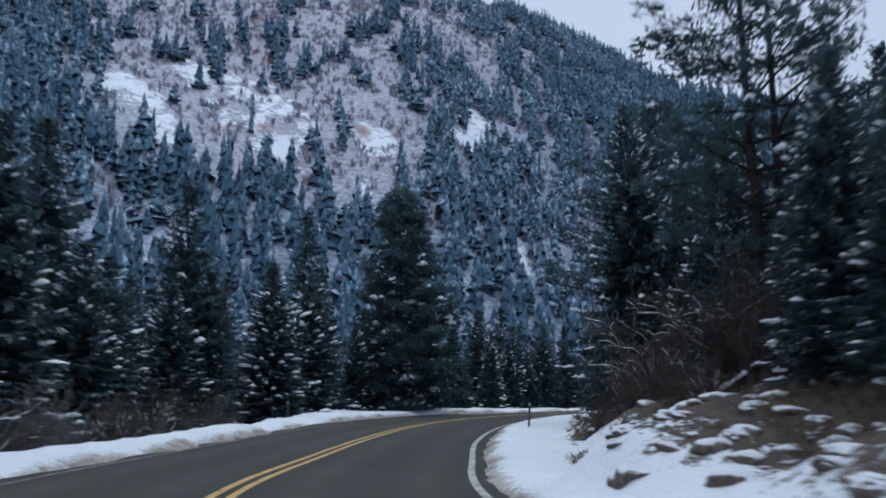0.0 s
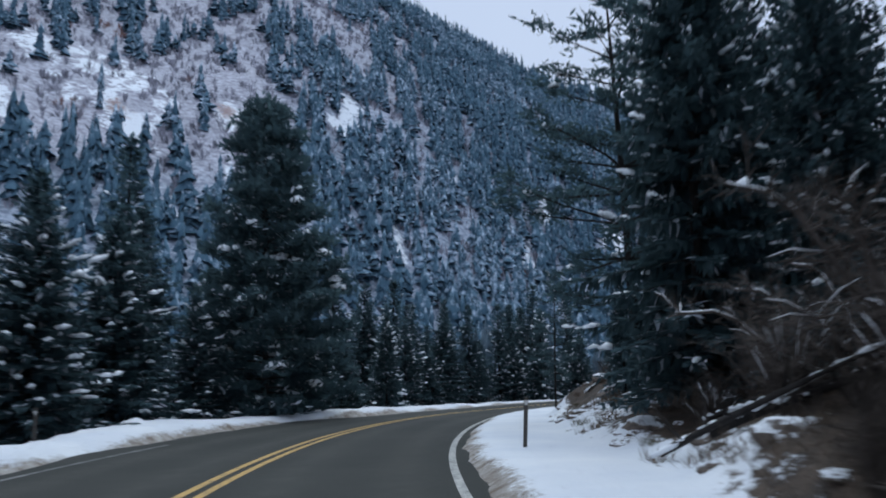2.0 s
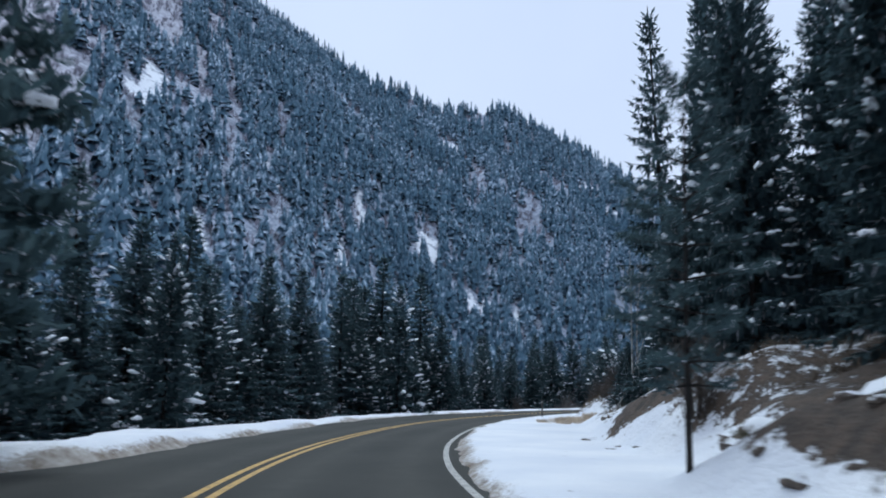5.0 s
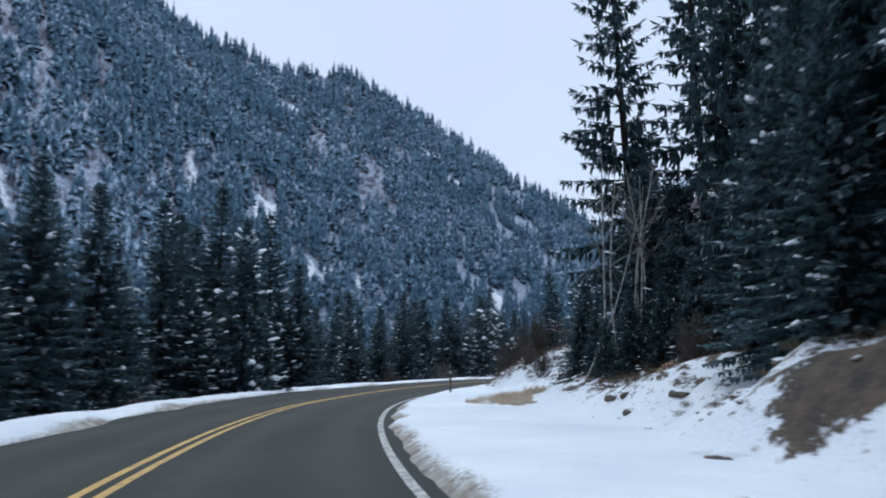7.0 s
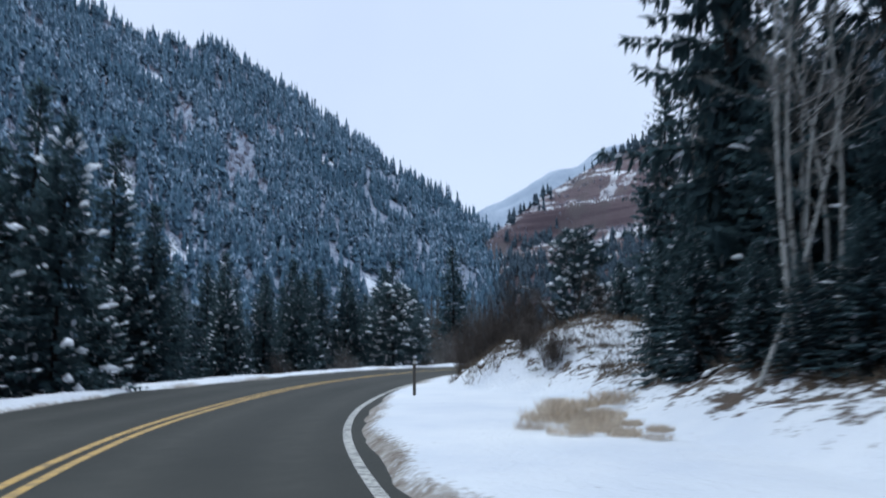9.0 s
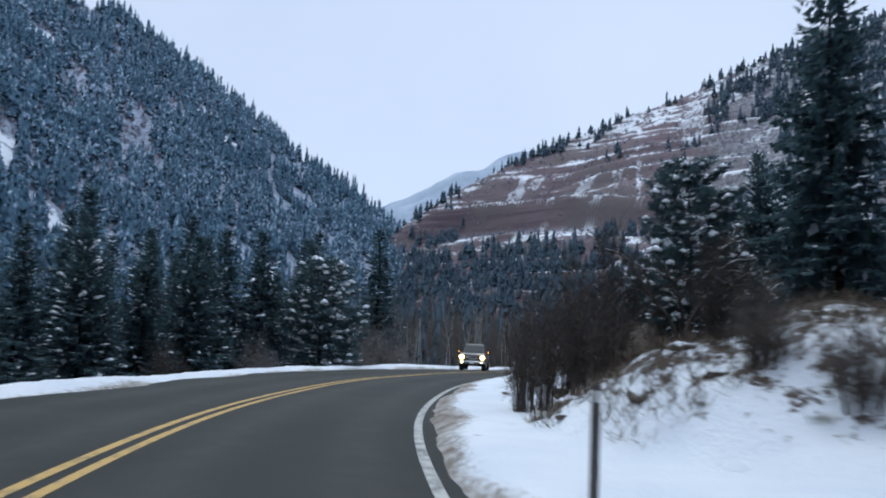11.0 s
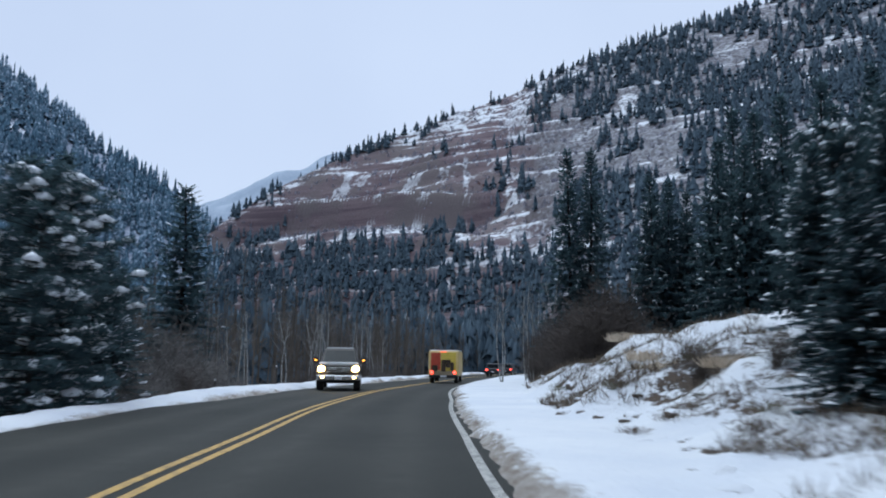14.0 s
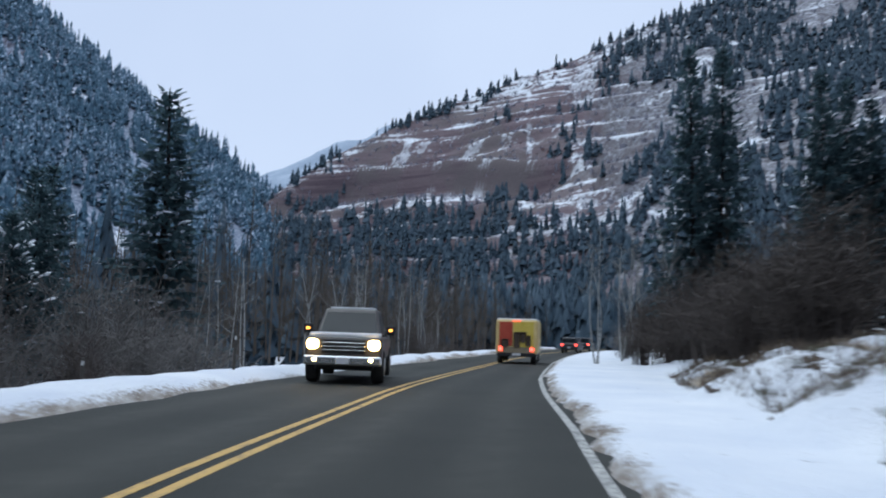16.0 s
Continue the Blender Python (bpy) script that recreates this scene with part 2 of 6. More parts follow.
def ground_z(x, y, full=False):
    s, lat = road_coords(np.stack([x, y], -1))
    base = road_z(s)
    n1, n2, n3 = value_noise(x, y, 3.1, 2), value_noise(x, y, 1.3, 3), value_noise(x, y, 9.0, 4)
    foot, rise, top = (np.interp(s, BANK[:, 0], BANK[:, i]) for i in (1, 2, 3))
    out = lat - foot + (n1 - 0.5) * 1.4
    bank = np.clip(out, 0, None)
    bank = top * (1 - np.exp(-bank * rise / top)) + 0.05 * np.clip(out - 8, 0, 40)
    rl = lat - np.interp(s, LANE_S, LANE_W)
    creep = np.interp(s, (80, 88, 96), (0, 0.2, 0.5)) + 0.35 * (value_noise(x, y, 0.55, 12) - 0.5)
    right = -0.14 + 0.30 * smooth(rl + (n2 - 0.5) * 0.25 + 0.3 * creep, 3.45, 4.1) + bank * (0.75 + 0.5 * n1) + (n2 - 0.5) * 0.48 * smooth(out, -0.3, 1.5)
    right = right + (0.28 + 0.16 * smooth(s, 98, 107)) * (value_noise(x, y, 0.9, 8) - 0.45) * smooth(out, -0.4, 0.8) * (1 - smooth(lat, 13, 15))
    left = -lat
    edge = left + (n2 - 0.5) * 0.35 + (n1 - 0.5) * 0.5
    out_by = np.interp(s, LEFT_EDGE[:, 0], LEFT_EDGE[:, 1]) - 3.66
    berm = (0.46 - 0.14 * smooth(s, 60, 75) + 0.1 * smooth(s, 108, 114)) * smooth(edge - out_by, 3.25, 4.25) * (0.75 + 0.5 * n1)
    wide = 1.3 + 1.6 * np.exp(-((s - 36) / 7) ** 2) + 0.7 * np.exp(-((s - 51) / 5) ** 2) + 0.4 * smooth(s, 108, 114)
    down = np.clip(left - out_by - 3.4 - wide, 0, None)
    lft = -0.16 + berm - 2.6 * (1 - np.exp(-down * 0.28)) + (n1 - 0.5) * 0.3 * smooth(left, 6, 8) + 0.9 * (n3 - 0.5) * smooth(left, 9, 20)
    z = base + np.where(lat > 0, right, lft)
    z = np.where((lat > -2.7) & (rl < 3.55), base - 0.2, z)
    if not full:
        return z
    bare = 0.02 + 0.38 * smooth(out, 0.0, 1.6) * (0.35 + rise) + 0.25 * smooth(left, 8, 12)
    bare = bare + 0.10 * smooth(s, 98, 106) * (1 - smooth(s, 122, 132)) * smooth(out, 0.5, 3)
    bare = bare * (1 - 0.9 * smooth(lat, 8.8, 10.0) * smooth(s, 95, 99) * (1 - smooth(s, 122, 128)))
    bare = bare + 0.45 * smooth(out, 0.8, 2.0) * (0.8 * np.exp(-((s - 44.5) / 2.2) ** 2) + 1.2 * np.exp(-((s - 21) / 3.0) ** 2) + 0.25 * np.exp(-((s - 33) / 3.0) ** 2))
    bare = bare + 0.9 * smooth(out + (n2 - 0.5), -0.2, 0.6) * (1 - smooth(lat, 9.0, 10)) * np.exp(-((s - 51.6 - 1.6 * (n2 - 0.5)) / 0.9) ** 4)
    bare = bare + 0.40 * smooth(out, 0.2, 1.0) * (1 - smooth(s, 13, 18)) * (lat > 0)
    bare = bare + 0.75 * np.exp(-((s - 26.2) / 2.8) ** 4) * smooth(lat + (n2 - 0.5), 6.6, 7.4) * (1 - smooth(lat, 9.5, 10.5))
    bare = bare + 0.35 * np.exp(-((s - 87.4) / 2.2) ** 4) * smooth(lat + (n2 - 0.5), 6.0, 6.9) * (1 - smooth(lat, 9.0, 10))
    bare = bare + 0.8 * np.exp(-((s - 39.6) / 2.4) ** 4) * smooth(lat + 0.8 * (n2 - 0.5), 6.3, 6.8) * (1 - smooth(lat, 8.2, 9.0))
    bare = bare + 0.26 * np.exp(-((s - 31) / 5) ** 4) * smooth(lat + (n2 - 0.5), 6.2, 7.2)
    bare = bare + 0.12 * (1 - smooth(s, 9, 12)) * smooth(lat + (n2 - 0.5), 6.2, 7.2)
    bare = bare + 0.08 * np.exp(-((s - 103) / 4.0) ** 4) * smooth(lat, 6.6, 7.6) * (1 - smooth(lat, 10.4, 11.4))
    bare = bare + 1.0 * smooth(lat + (n2 - 0.5), 5.7, 6.6) * np.exp(-((s - 18.2) / 2.6) ** 4)
    bare = bare + 0.30 * smooth(lat, 7.0, 8.5) * (1 - smooth(lat, 10.0, 11.2)) * smooth(s, 101, 106) * (1 - smooth(s, 116, 122)) * smooth(n3, 0.35, 0.6)
    bare = bare * np.where((s > 62) & (s < 76) & (out < 0), 0.2, 1) + 0.22 * np.exp(-((s - 67) / 9) ** 6) * smooth(out, 0.0, 0.5) * (lat > 0)
    bare = bare + 0.34 * smooth(s, 58, 62) * (1 - smooth(s, 76, 80)) * smooth(lat, 10.2, 11.6) * (1 - smooth(lat, 17, 20)) * smooth(n1, 0.25, 0.6)
    bare = bare + 0.20 * np.exp(-((s - 86) / 6) ** 6) * smooth(out, 0.2, 1.0)
    bare = bare + 0.04 * smooth(s, 104, 110) * smooth(lat, 4.8, 6.0) * (1 - smooth(lat, 12, 14))
    bare = bare * (1 - 0.75 * smooth(value_noise(x, y, 0.75, 8), 0.42, 0.62) * smooth(s, 96, 100))
    slush = np.maximum(1 - smooth(rl + 0.2 * creep + 0.5 * (n2 - 0.5) + 0.25 * (1 - smooth(s, 78, 84)) + 0.3 * smooth(s, 94, 100), 3.95, 4.6), 0) * (lat > 0) + np.maximum(1 - smooth(left - out_by, 3.6, 4.1), 0) * (lat < 0)
    return z, bare, slush


def grid_mesh(name, X, Y, Z, mat, attrs=(), skip=None):
    n, m = X.shape
    me = bpy.data.meshes.new(name)
    idx = np.arange(n * m).reshape(n, m)
    f = np.stack([idx[:-1, :-1], idx[1:, :-1], idx[1:, 1:], idx[:-1, 1:]], -1).reshape(-1, 4)
    me.from_pydata(np.stack([X, Y, Z], -1).reshape(-1, 3).tolist(), [], f.tolist())
    me.polygons.foreach_set("use_smooth", [True] * len(me.polygons))
    for key, val in attrs:
        a = me.attributes.new(key, "FLOAT", "POINT")
        a.data.foreach_set("value", val.reshape(-1).astype(np.float32))
    me.materials.append(mat)
    return new(name, me)


# near ground
gx, gy = np.meshgrid(np.arange(-62, 172, 0.42), np.arange(-46, 142, 0.42), indexing="ij")
gz, gb, gs = ground_z(gx.ravel(), gy.ravel(), True)
tagged(grid_mesh("ground", gx, gy, gz.reshape(gx.shape), GROUND, [("bare", gb), ("slush", gs)]),
                "snow-covered roadside banks with bare brown dirt", "ground", kind="structure")
# the wide plain below
px, py = np.meshgrid(np.linspace(-4000, 4000, 60), np.linspace(-4000, 4000, 60), indexing="ij")
tagged(grid_mesh("ground_far", px, py, 0 * px - 6.0, PLAIN), "snowy valley floor far away", "ground", kind="structure")


def strip(name, s0, s1, lats, z, mat, step=0.7, attrs=None, swerve=None):
    ss = np.arange(s0, s1, step)
    me = bpy.data.meshes.new(name)
    v = [tuple(on_road(a, b + (swerve(a) if swerve else 0), z)) for a in ss for b in lats]
    m = len(lats)
    f = [(i * m + j, i * m + j + 1, (i + 1) * m + j + 1, (i + 1) * m + j) for i in range(len(ss) - 1) for j in range(m - 1)]
    me.from_pydata(v, [], f)
    if attrs:
        a = me.attributes.new(attrs[0], "FLOAT", "POINT")
        a.data.foreach_set("value", [attrs[1](b) for _ in ss for b in lats])
    me.materials.append(mat)
    return new(name, me)


def wheel_track(lat):
    return float(sum(math.exp(-((lat - c) / 0.35) ** 2) for c in (0.9, 2.6, -0.9, -2.6)) * 0.8)


tagged(strip("road", -45, 235, [i * 0.3 for i in range(-17, 15)], 0.0, ASPHALT, attrs=("track", wheel_track)),
              "worn grey asphalt two-lane road, wet in places", "road", kind="structure")
for name, lat, wide, mat, label in (("centre_line", -0.13, 0.12, YELLOW, "worn yellow painted line"), ("centre_line", 0.13, 0.12, YELLOW, "worn yellow painted line"),
                                    ("edge_line", 3.50, 0.13, WHITE_LINE, "worn white painted edge line")):
    tagged(strip(name, -45, 235, [lat - wide / 2, lat + wide / 2], 0.005, mat, 0.5, swerve=(lambda a: float(np.interp(a, LANE_S, LANE_W))) if lat > 3 else None), label, "road marking", kind="structure")

s = Shade("faded_road_paint", 0.6)
s.color(s.mix(s.ramp(s.noise(3, 6, 0.75), 0.34, 0.54), (0.30, 0.30, 0.29), (0.06, 0.06, 0.058)))
tagged(strip("edge_line", -45, 31, [-3.40, -3.29], 0.005, s.m, 0.5), "faded white edge line running under ploughed snow", "road marking", kind="structure")

# ---- mountains round the valley ----
HUB = (30.0, 60.0)
RISE = 0.835


def bearing(az):
    """Radians from the slopes' own chart bearings, which run a little wider than the true ones."""
    return np.radians(np.interp(az, (-76, -36, 0, 56, 108, 160), (-58.2, -22.9, 8.9, 56.5, 99.7, 142.9)))


LEFT_RIDGE = np.array([(-60, 560), (-30, 600), (-10, 610), (0, 596), (8, 553), (14, 508), (20, 462), (25, 418), (30, 392), (37, 374), (43, 323), (48, 279),
                       (53, 225), (57, 184), (60, 152), (63, 118), (68, 60), (74, 5)])
RIGHT_RIDGE = np.array([(54, 20), (58, 92), (61, 128), (65, 163), (70, 199), (75, 229), (80, 256), (85, 276), (90, 300), (95, 323), (101, 348), (115, 380), (150, 380)])
FAR_RIDGE = np.array([(48, 300), (55, 385), (59, 458), (64, 572), (69, 640), (75, 708), (85, 780), (100, 820)])


def slope_z(ridge, foot, reach, az, r, seed, rough):
    """Height of a mountainside: from its foot to its ridge, which stands at that reach."""
    top = np.interp(az, ridge[:, 0], ridge[:, 1]) + (-7.0 if seed == 11 else 7.0)
    f = np.interp(az, foot[:, 0], foot[:, 1])
    u = (r - f) / (reach - f)
    x, y = HUB[0] + r * np.sin(bearing(az)), HUB[1] + r * np.cos(bearing(az))
    z = np.where(u < 1, np.sign(u) * np.clip(np.abs(u), 0, 1) ** (1.6 if seed == 21 else 1.0) * top, top - (r - reach) * 0.55)
    if seed == 21:  # the right-hand spur breaks into ledges, with one tall cliff
        zc = np.interp(az, (58, 62, 68, 74, 80, 84, 88), (135, 148, 157, 151, 140, 133, 128)) + 6 * (value_noise(x, y, 60, 25) - 0.5)
        d = z - zc
        cliff = np.where((d > -46) & (d < 30), np.interp(d, (-46, -5, 0, 14, 30), (-46, -34, 0, 3, 30)) - d, 0)
        wob = 0.9 * value_noise(x, y, 90, 26)
        v = z / 15.0 + wob
        part_ = v - np.floor(v)
        stair = (smooth(part_, 0.62, 0.95) - part_) * 15.0 * smooth(value_noise(x, y, 40, 27), 0.30, 0.62)
        cut = np.clip((1 - smooth(u, 0.90, 0.97)) * smooth(u, 0.05, 0.2), 0, 1)
        z = z + cut * (cliff * (1 - smooth(az, 81, 86)) + stair * 0.8 * (1 - 0.6 * smooth(az, 86, 95)) * np.where(az < 86, smooth(np.abs(d + 8), 20, 38), 1))
    bumps = (value_noise(x, y, 120, seed) - 0.5) * rough + (value_noise(x, y, 45, seed + 1) - 0.5) * rough * 0.35
    return RISE * np.where(u < -0.05, -8, z + bumps * np.clip(u * 3, 0, 1) * np.clip((1.25 - u) * 4, 0.25, 1)) - 8


LEFT_FOOT = np.array([(-60, 110), (0, 130), (20, 190), (35, 330), (50, 420), (74, 520)])
RIGHT_FOOT = np.array([(54, 520), (62, 430), (75, 300), (90, 190), (110, 120), (150, 100)])


# open snow on the slopes: bearing, distance, half-width in degrees, half-length
LEFT_OPEN = [(14.4, 337, 0.93, 18), (18.9, 369, 0.58, 20), (7.4, 238, 0.8, 12), (21.5, 322, 0.91, 23), (29.8, 442, 1.15, 17), (33.6, 414, 1.27, 10), (35.3, 429, 0.51, 13), (38.0, 425, 0.55, 14), (42.3, 474, 0.5, 14), (3.1, 321, 1.62, 12), (5.6, 432, 1.35, 18), (23.5, 412, 0.52, 21), (31.7, 688, 1.28, 14), (44.8, 709, 1.26, 16), (46.0, 675, 1.0, 7), (50.3, 506, 0.99, 17), (-18.6, 309, 4.49, 40), (-29.1, 287, 1.48, 22), (-31.7, 314, 2.93, 13), (-24.5, 342, 1.77, 21), (-7.2, 293, 2.43, 15), (-16.8, 214, 1.72, 11), (-9.6, 239, 0.5, 15), (6.9, 245, 0.77, 13), (3.7, 355, 1.34, 36), (-36.9, 287, 1.16, 5), (-20.3, 338, 1.78, 15), (-16.6, 291, 2.11, 9)]
RIGHT_OPEN = [(85.6, 658, 1.05, 39), (80.6, 682, 2.1, 12), (81.2, 593, 0.27, 21), (81.1, 646, 0.28, 23), (81.2, 549, 0.27, 13), (70.9, 659, 0.9, 6), (72.5, 656, 1.0, 4), (71.6, 668, 0.6, 3), (73.9, 610, 2.03, 4), (77.6, 577, 1.8, 4), (79.3, 601, 0.8, 7), (76.3, 687, 1.39, 5), (87.6, 686, 0.59, 12), (90.2, 686, 1.9, 6), (94.4, 596, 0.84, 16), (86.1, 459, 1.77, 9), (84.9, 524, 0.5, 13), (88.5, 429, 0.66, 12), (84.1, 588, 1.37, 8), (91.1, 577, 1.16, 4), (76.7, 615, 0.91, 4)]
# rust-brown scrub on the left slope
RUSTY = [(-15.9, 501, 3.2, 29), (-18.9, 286, 1.5, 8), (-8.8, 297, 1.4, 12), (-5.5, 300, 0.6, 6)]


def openings(az, r, seed):
    """How snowy and open, and how brushy, the slopes are."""
    x, y = HUB[0] + r * np.sin(bearing(az)), HUB[1] + r * np.cos(bearing(az))
    torn = 0.25 * value_noise(x, y, 22, 91) + 0.35 * value_noise(x, y, 7, 92) + 0.4 * value_noise(x, y, 3.5, 93)
    snow = np.zeros_like(az)
    for a, d, w, h in LEFT_OPEN if seed == 11 else RIGHT_OPEN if seed == 21 else ():
        snow = np.maximum(snow, np.exp(-((az - a) / (1.45 * w)) ** 2 - ((r - d) / (1.6 * h)) ** 2))
    snow = smooth(snow * (0.1 + 1.6 * torn), 0.30, 0.80)
    if seed == 11:
        brush = smooth(az, -38, -30) * (1 - smooth(az, -6, 3)) * smooth(r, 215, 265)
        brush = np.maximum(brush, 0.75 * smooth(az, -10, -2) * (1 - smooth(az, 8, 14)) * smooth(r, 330, 420))
    else:
        brush = smooth(az + 8 * (torn - 0.5), 84, 91)
    return snow, brush


def mountain(name, ridge, foot, reach, az0, az1, seed, rough, mat, label, attrs=False):
    a, r = np.meshgrid(np.linspace(az0, az1, 420 if seed == 21 else 400), np.concatenate([np.linspace(90, reach, 280 if seed == 21 else 220), np.linspace(reach + 8, reach + 120, 12)]), indexing="ij")
    z = slope_z(ridge, foot, reach, a, r, seed, rough)
    open_, brush_ = openings(a, r, seed)
    rust = np.zeros_like(a)
    for b, d, w, h in RUSTY if seed == 11 else ():
        rust = np.maximum(rust, np.exp(-((a - b) / w) ** 2 - ((r - d) / h) ** 2))
    return tagged(grid_mesh(name, HUB[0] + r * np.sin(bearing(a)), HUB[1] + r * np.cos(bearing(a)), z, mat, [("snow", open_), ("brush", brush_), ("rust", rust)]), label, "mountain", kind="structure")


s = Shade("snowy_forest_slope", 0.9)
speck, fleck = s.noise(0.45, 4, 0.7), s.noise(0.12, 5, 0.7)
woods = s.mix(s.ramp(speck, 0.40, 0.66), (0.185, 0.215, 0.28), (0.50, 0.56, 0.66))
mauve = s.mix(s.ramp(speck, 0.38, 0.66), (0.27, 0.26, 0.31), (0.60, 0.61, 0.68))
base = s.mix(s.attr("brush"), woods, mauve)
cover = s.mix(s.ramp(s.math("ADD", s.attr("snow"), s.math("ADD", s.math("MULTIPLY", s.math("SUBTRACT", fleck, 0.5), 2.2), s.math("MULTIPLY", s.math("SUBTRACT", speck, 0.5), 2.2))), 0.60, 0.85), base, (0.78, 0.81, 0.86))
rusty = s.math("ADD", s.attr("rust"), s.math("ADD", s.math("MULTIPLY", s.math("SUBTRACT", speck, 0.5), 2.2), s.math("MULTIPLY", s.math("SUBTRACT", fleck, 0.5), 1.6)))
s.color(s.mix(s.ramp(rusty, 0.55, 1.0, 0.0, 0.85), cover, s.mix(speck, (0.13, 0.06, 0.05), (0.36, 0.22, 0.20))))
SLOPE = s.m

s = Shade("red_ledges_in_snow", 0.9)
speck, torn = s.noise(0.35, 5, 0.7), s.noise(0.045, 5, 0.65)
seam = s.noise(1.0, 3, 0.6, (0.01, 0.01, 0.28))
rock = s.mix(s.ramp(seam, 0.38, 0.62), (0.118, 0.082, 0.094), (0.19, 0.139, 0.148))
scrub = s.mix(s.ramp(speck, 0.38, 0.66), (0.10, 0.092, 0.098), (0.40, 0.41, 0.45))
grassy = s.mix(s.ramp(s.noise(0.02, 4), 0.48, 0.60), rock, (0.15, 0.122, 0.124))
body = s.mix(s.math("MULTIPLY", s.attr("brush"), 0.9), grassy, scrub)
sep = s.n.new("ShaderNodeSeparateXYZ")
s.l.new(s.co, sep.inputs[0])
band = s.noise(1.0, 3, 0.6, (0.006, 0.006, 0.16))
shelf = s.math("ADD", s.math("MULTIPLY", band, 0.55), s.math("ADD", s.math("MULTIPLY", torn, 0.40), s.math("MULTIPLY", speck, 0.25)))
shelf = s.math("ADD", shelf, s.ramp(s.up(), 0.40, 0.74, -0.16, 0.0))
white = s.math("MAXIMUM", s.ramp(s.math("SUBTRACT", shelf, s.math("MULTIPLY", s.attr("brush"), 0.03)), 0.60, 0.655), s.ramp(s.math("ADD", s.attr("snow"), s.math("ADD", s.math("MULTIPLY", s.math("SUBTRACT", speck, 0.5), 3.4), s.math("MULTIPLY", s.math("SUBTRACT", torn, 0.5), 2.6))), 0.60, 0.95))
white = s.math("MULTIPLY", white, s.ramp(sep.outputs[2], 29, 67, 0.25, 1.0))
white = s.math("MULTIPLY", white, s.ramp(s.up(), 0.25, 0.80))
s.color(s.mix(white, body, (0.74, 0.76, 0.80))).bump(speck, 0.6, 1.2)
LEDGES = s.m
# pale blue air haze painted into the far mountain's own colour
HAZY = two_tone("far_woods_painted_haze", (0.25, 0.31, 0.385), (0.37, 0.43, 0.51), 0.012, 0.95)

mountain("mountain_left", LEFT_RIDGE, LEFT_FOOT, 800, -60, 74, 11, 26, SLOPE, "steep mountainside of snowy conifer forest")
mountain("mountain_right", RIGHT_RIDGE, RIGHT_FOOT, 700, 54, 150, 21, 18, LEDGES, "mountain spur with red rock ledges and snow")
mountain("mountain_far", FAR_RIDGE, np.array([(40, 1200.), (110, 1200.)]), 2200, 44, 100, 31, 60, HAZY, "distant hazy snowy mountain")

# ---- foliage, bark, stone ----


def needles(name, a, b, frost):
    s = Shade(name, 0.85, spec=0.15)
    r = s.island()
    tone = s.mix(r, a, b)
    tone = s.mix(s.ramp(s.noise(0.9, 3), 0.35, 0.7), tone, tuple(c * 0.7 for c in a))
    tint = s.mix(s.ramp(s.math("ADD", r, s.math("MULTIPLY", s.up(), 0.10)), 1.0 - frost, 1.02 - frost), tone, (0.55, 0.58, 0.64))
    s.color(tint)
    thin, both = s.n.new("ShaderNodeBsdfTranslucent"), s.n.new("ShaderNodeMixShader")
    s.l.new(tint, thin.inputs[0])
    both.inputs[0].default_value = 0.4
    s.l.new(s.b.outputs[0], both.inputs[1])
    s.l.new(thin.outputs[0], both.inputs[2])
    s.l.new(both.outputs[0], s.n["Material Output"].inputs[0])
    return s.m


SPRUCE = needles("spruce_needles", (0.064, 0.112, 0.128), (0.122, 0.186, 0.200), 0.03)
PINE = needles("pine_needles", (0.060, 0.106, 0.122), (0.110, 0.168, 0.174), 0.015)
# the blue haze of distance is mixed into these needle and snow colours
s = Shade("haze_tinted_conifers_with_snow", 0.9, spec=0.1)
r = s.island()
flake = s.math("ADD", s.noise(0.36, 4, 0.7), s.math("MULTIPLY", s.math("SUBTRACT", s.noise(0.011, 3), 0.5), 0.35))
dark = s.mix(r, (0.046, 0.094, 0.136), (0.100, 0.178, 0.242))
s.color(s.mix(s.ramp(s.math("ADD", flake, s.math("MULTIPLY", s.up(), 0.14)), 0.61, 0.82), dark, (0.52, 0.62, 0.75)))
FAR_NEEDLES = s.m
# darker conifers, their base colours lifted towards blue to paint in some haze
s = Shade("haze_tinted_valley_conifers", 0.9, spec=0.1)
r = s.island()
flake = s.math("ADD", s.noise(0.7, 4, 0.7), s.math("MULTIPLY", s.up(), 0.12))
s.color(s.mix(s.ramp(flake, 0.72, 0.92), s.mix(r, (0.034, 0.056, 0.076), (0.080, 0.113, 0.142)), (0.52, 0.58, 0.64)))
DARK_NEEDLES = s.m
s = Shade("leafless_brush", 0.95, spec=0.1)
r = s.island()
grey = s.mix(r, (0.17, 0.165, 0.195), (0.40, 0.39, 0.45))
s.color(s.mix(s.ramp(s.noise(0.028, 3), 0.63, 0.68), grey, (0.25, 0.14, 0.125)))
BRUSH = s.m
BARK = two_tone("conifer_bark", (0.013, 0.012, 0.012), (0.036, 0.031, 0.029), 6, 0.95, bump=0.6, dist=0.03)
s = Shade("pale_aspen_bark", 0.85)
s.color(s.mix(s.ramp(s.noise(3, 5, 0.7, (1, 1, 3)), 0.52, 0.62), (0.33, 0.33, 0.315), (0.09, 0.083, 0.078))).bump(s.noise(20), 0.3, 0.01)
ASPEN = s.m
TWIG = two_tone("bare_twigs", (0.044, 0.036, 0.032), (0.105, 0.086, 0.076), 2, 0.95, bump=0)
TWIG_GREY = two_tone("grey_twigs", (0.09, 0.083, 0.078), (0.19, 0.175, 0.165), 2, 0.95, bump=0)
s = Shade("fresh_snow", 0.7, spec=0.25)
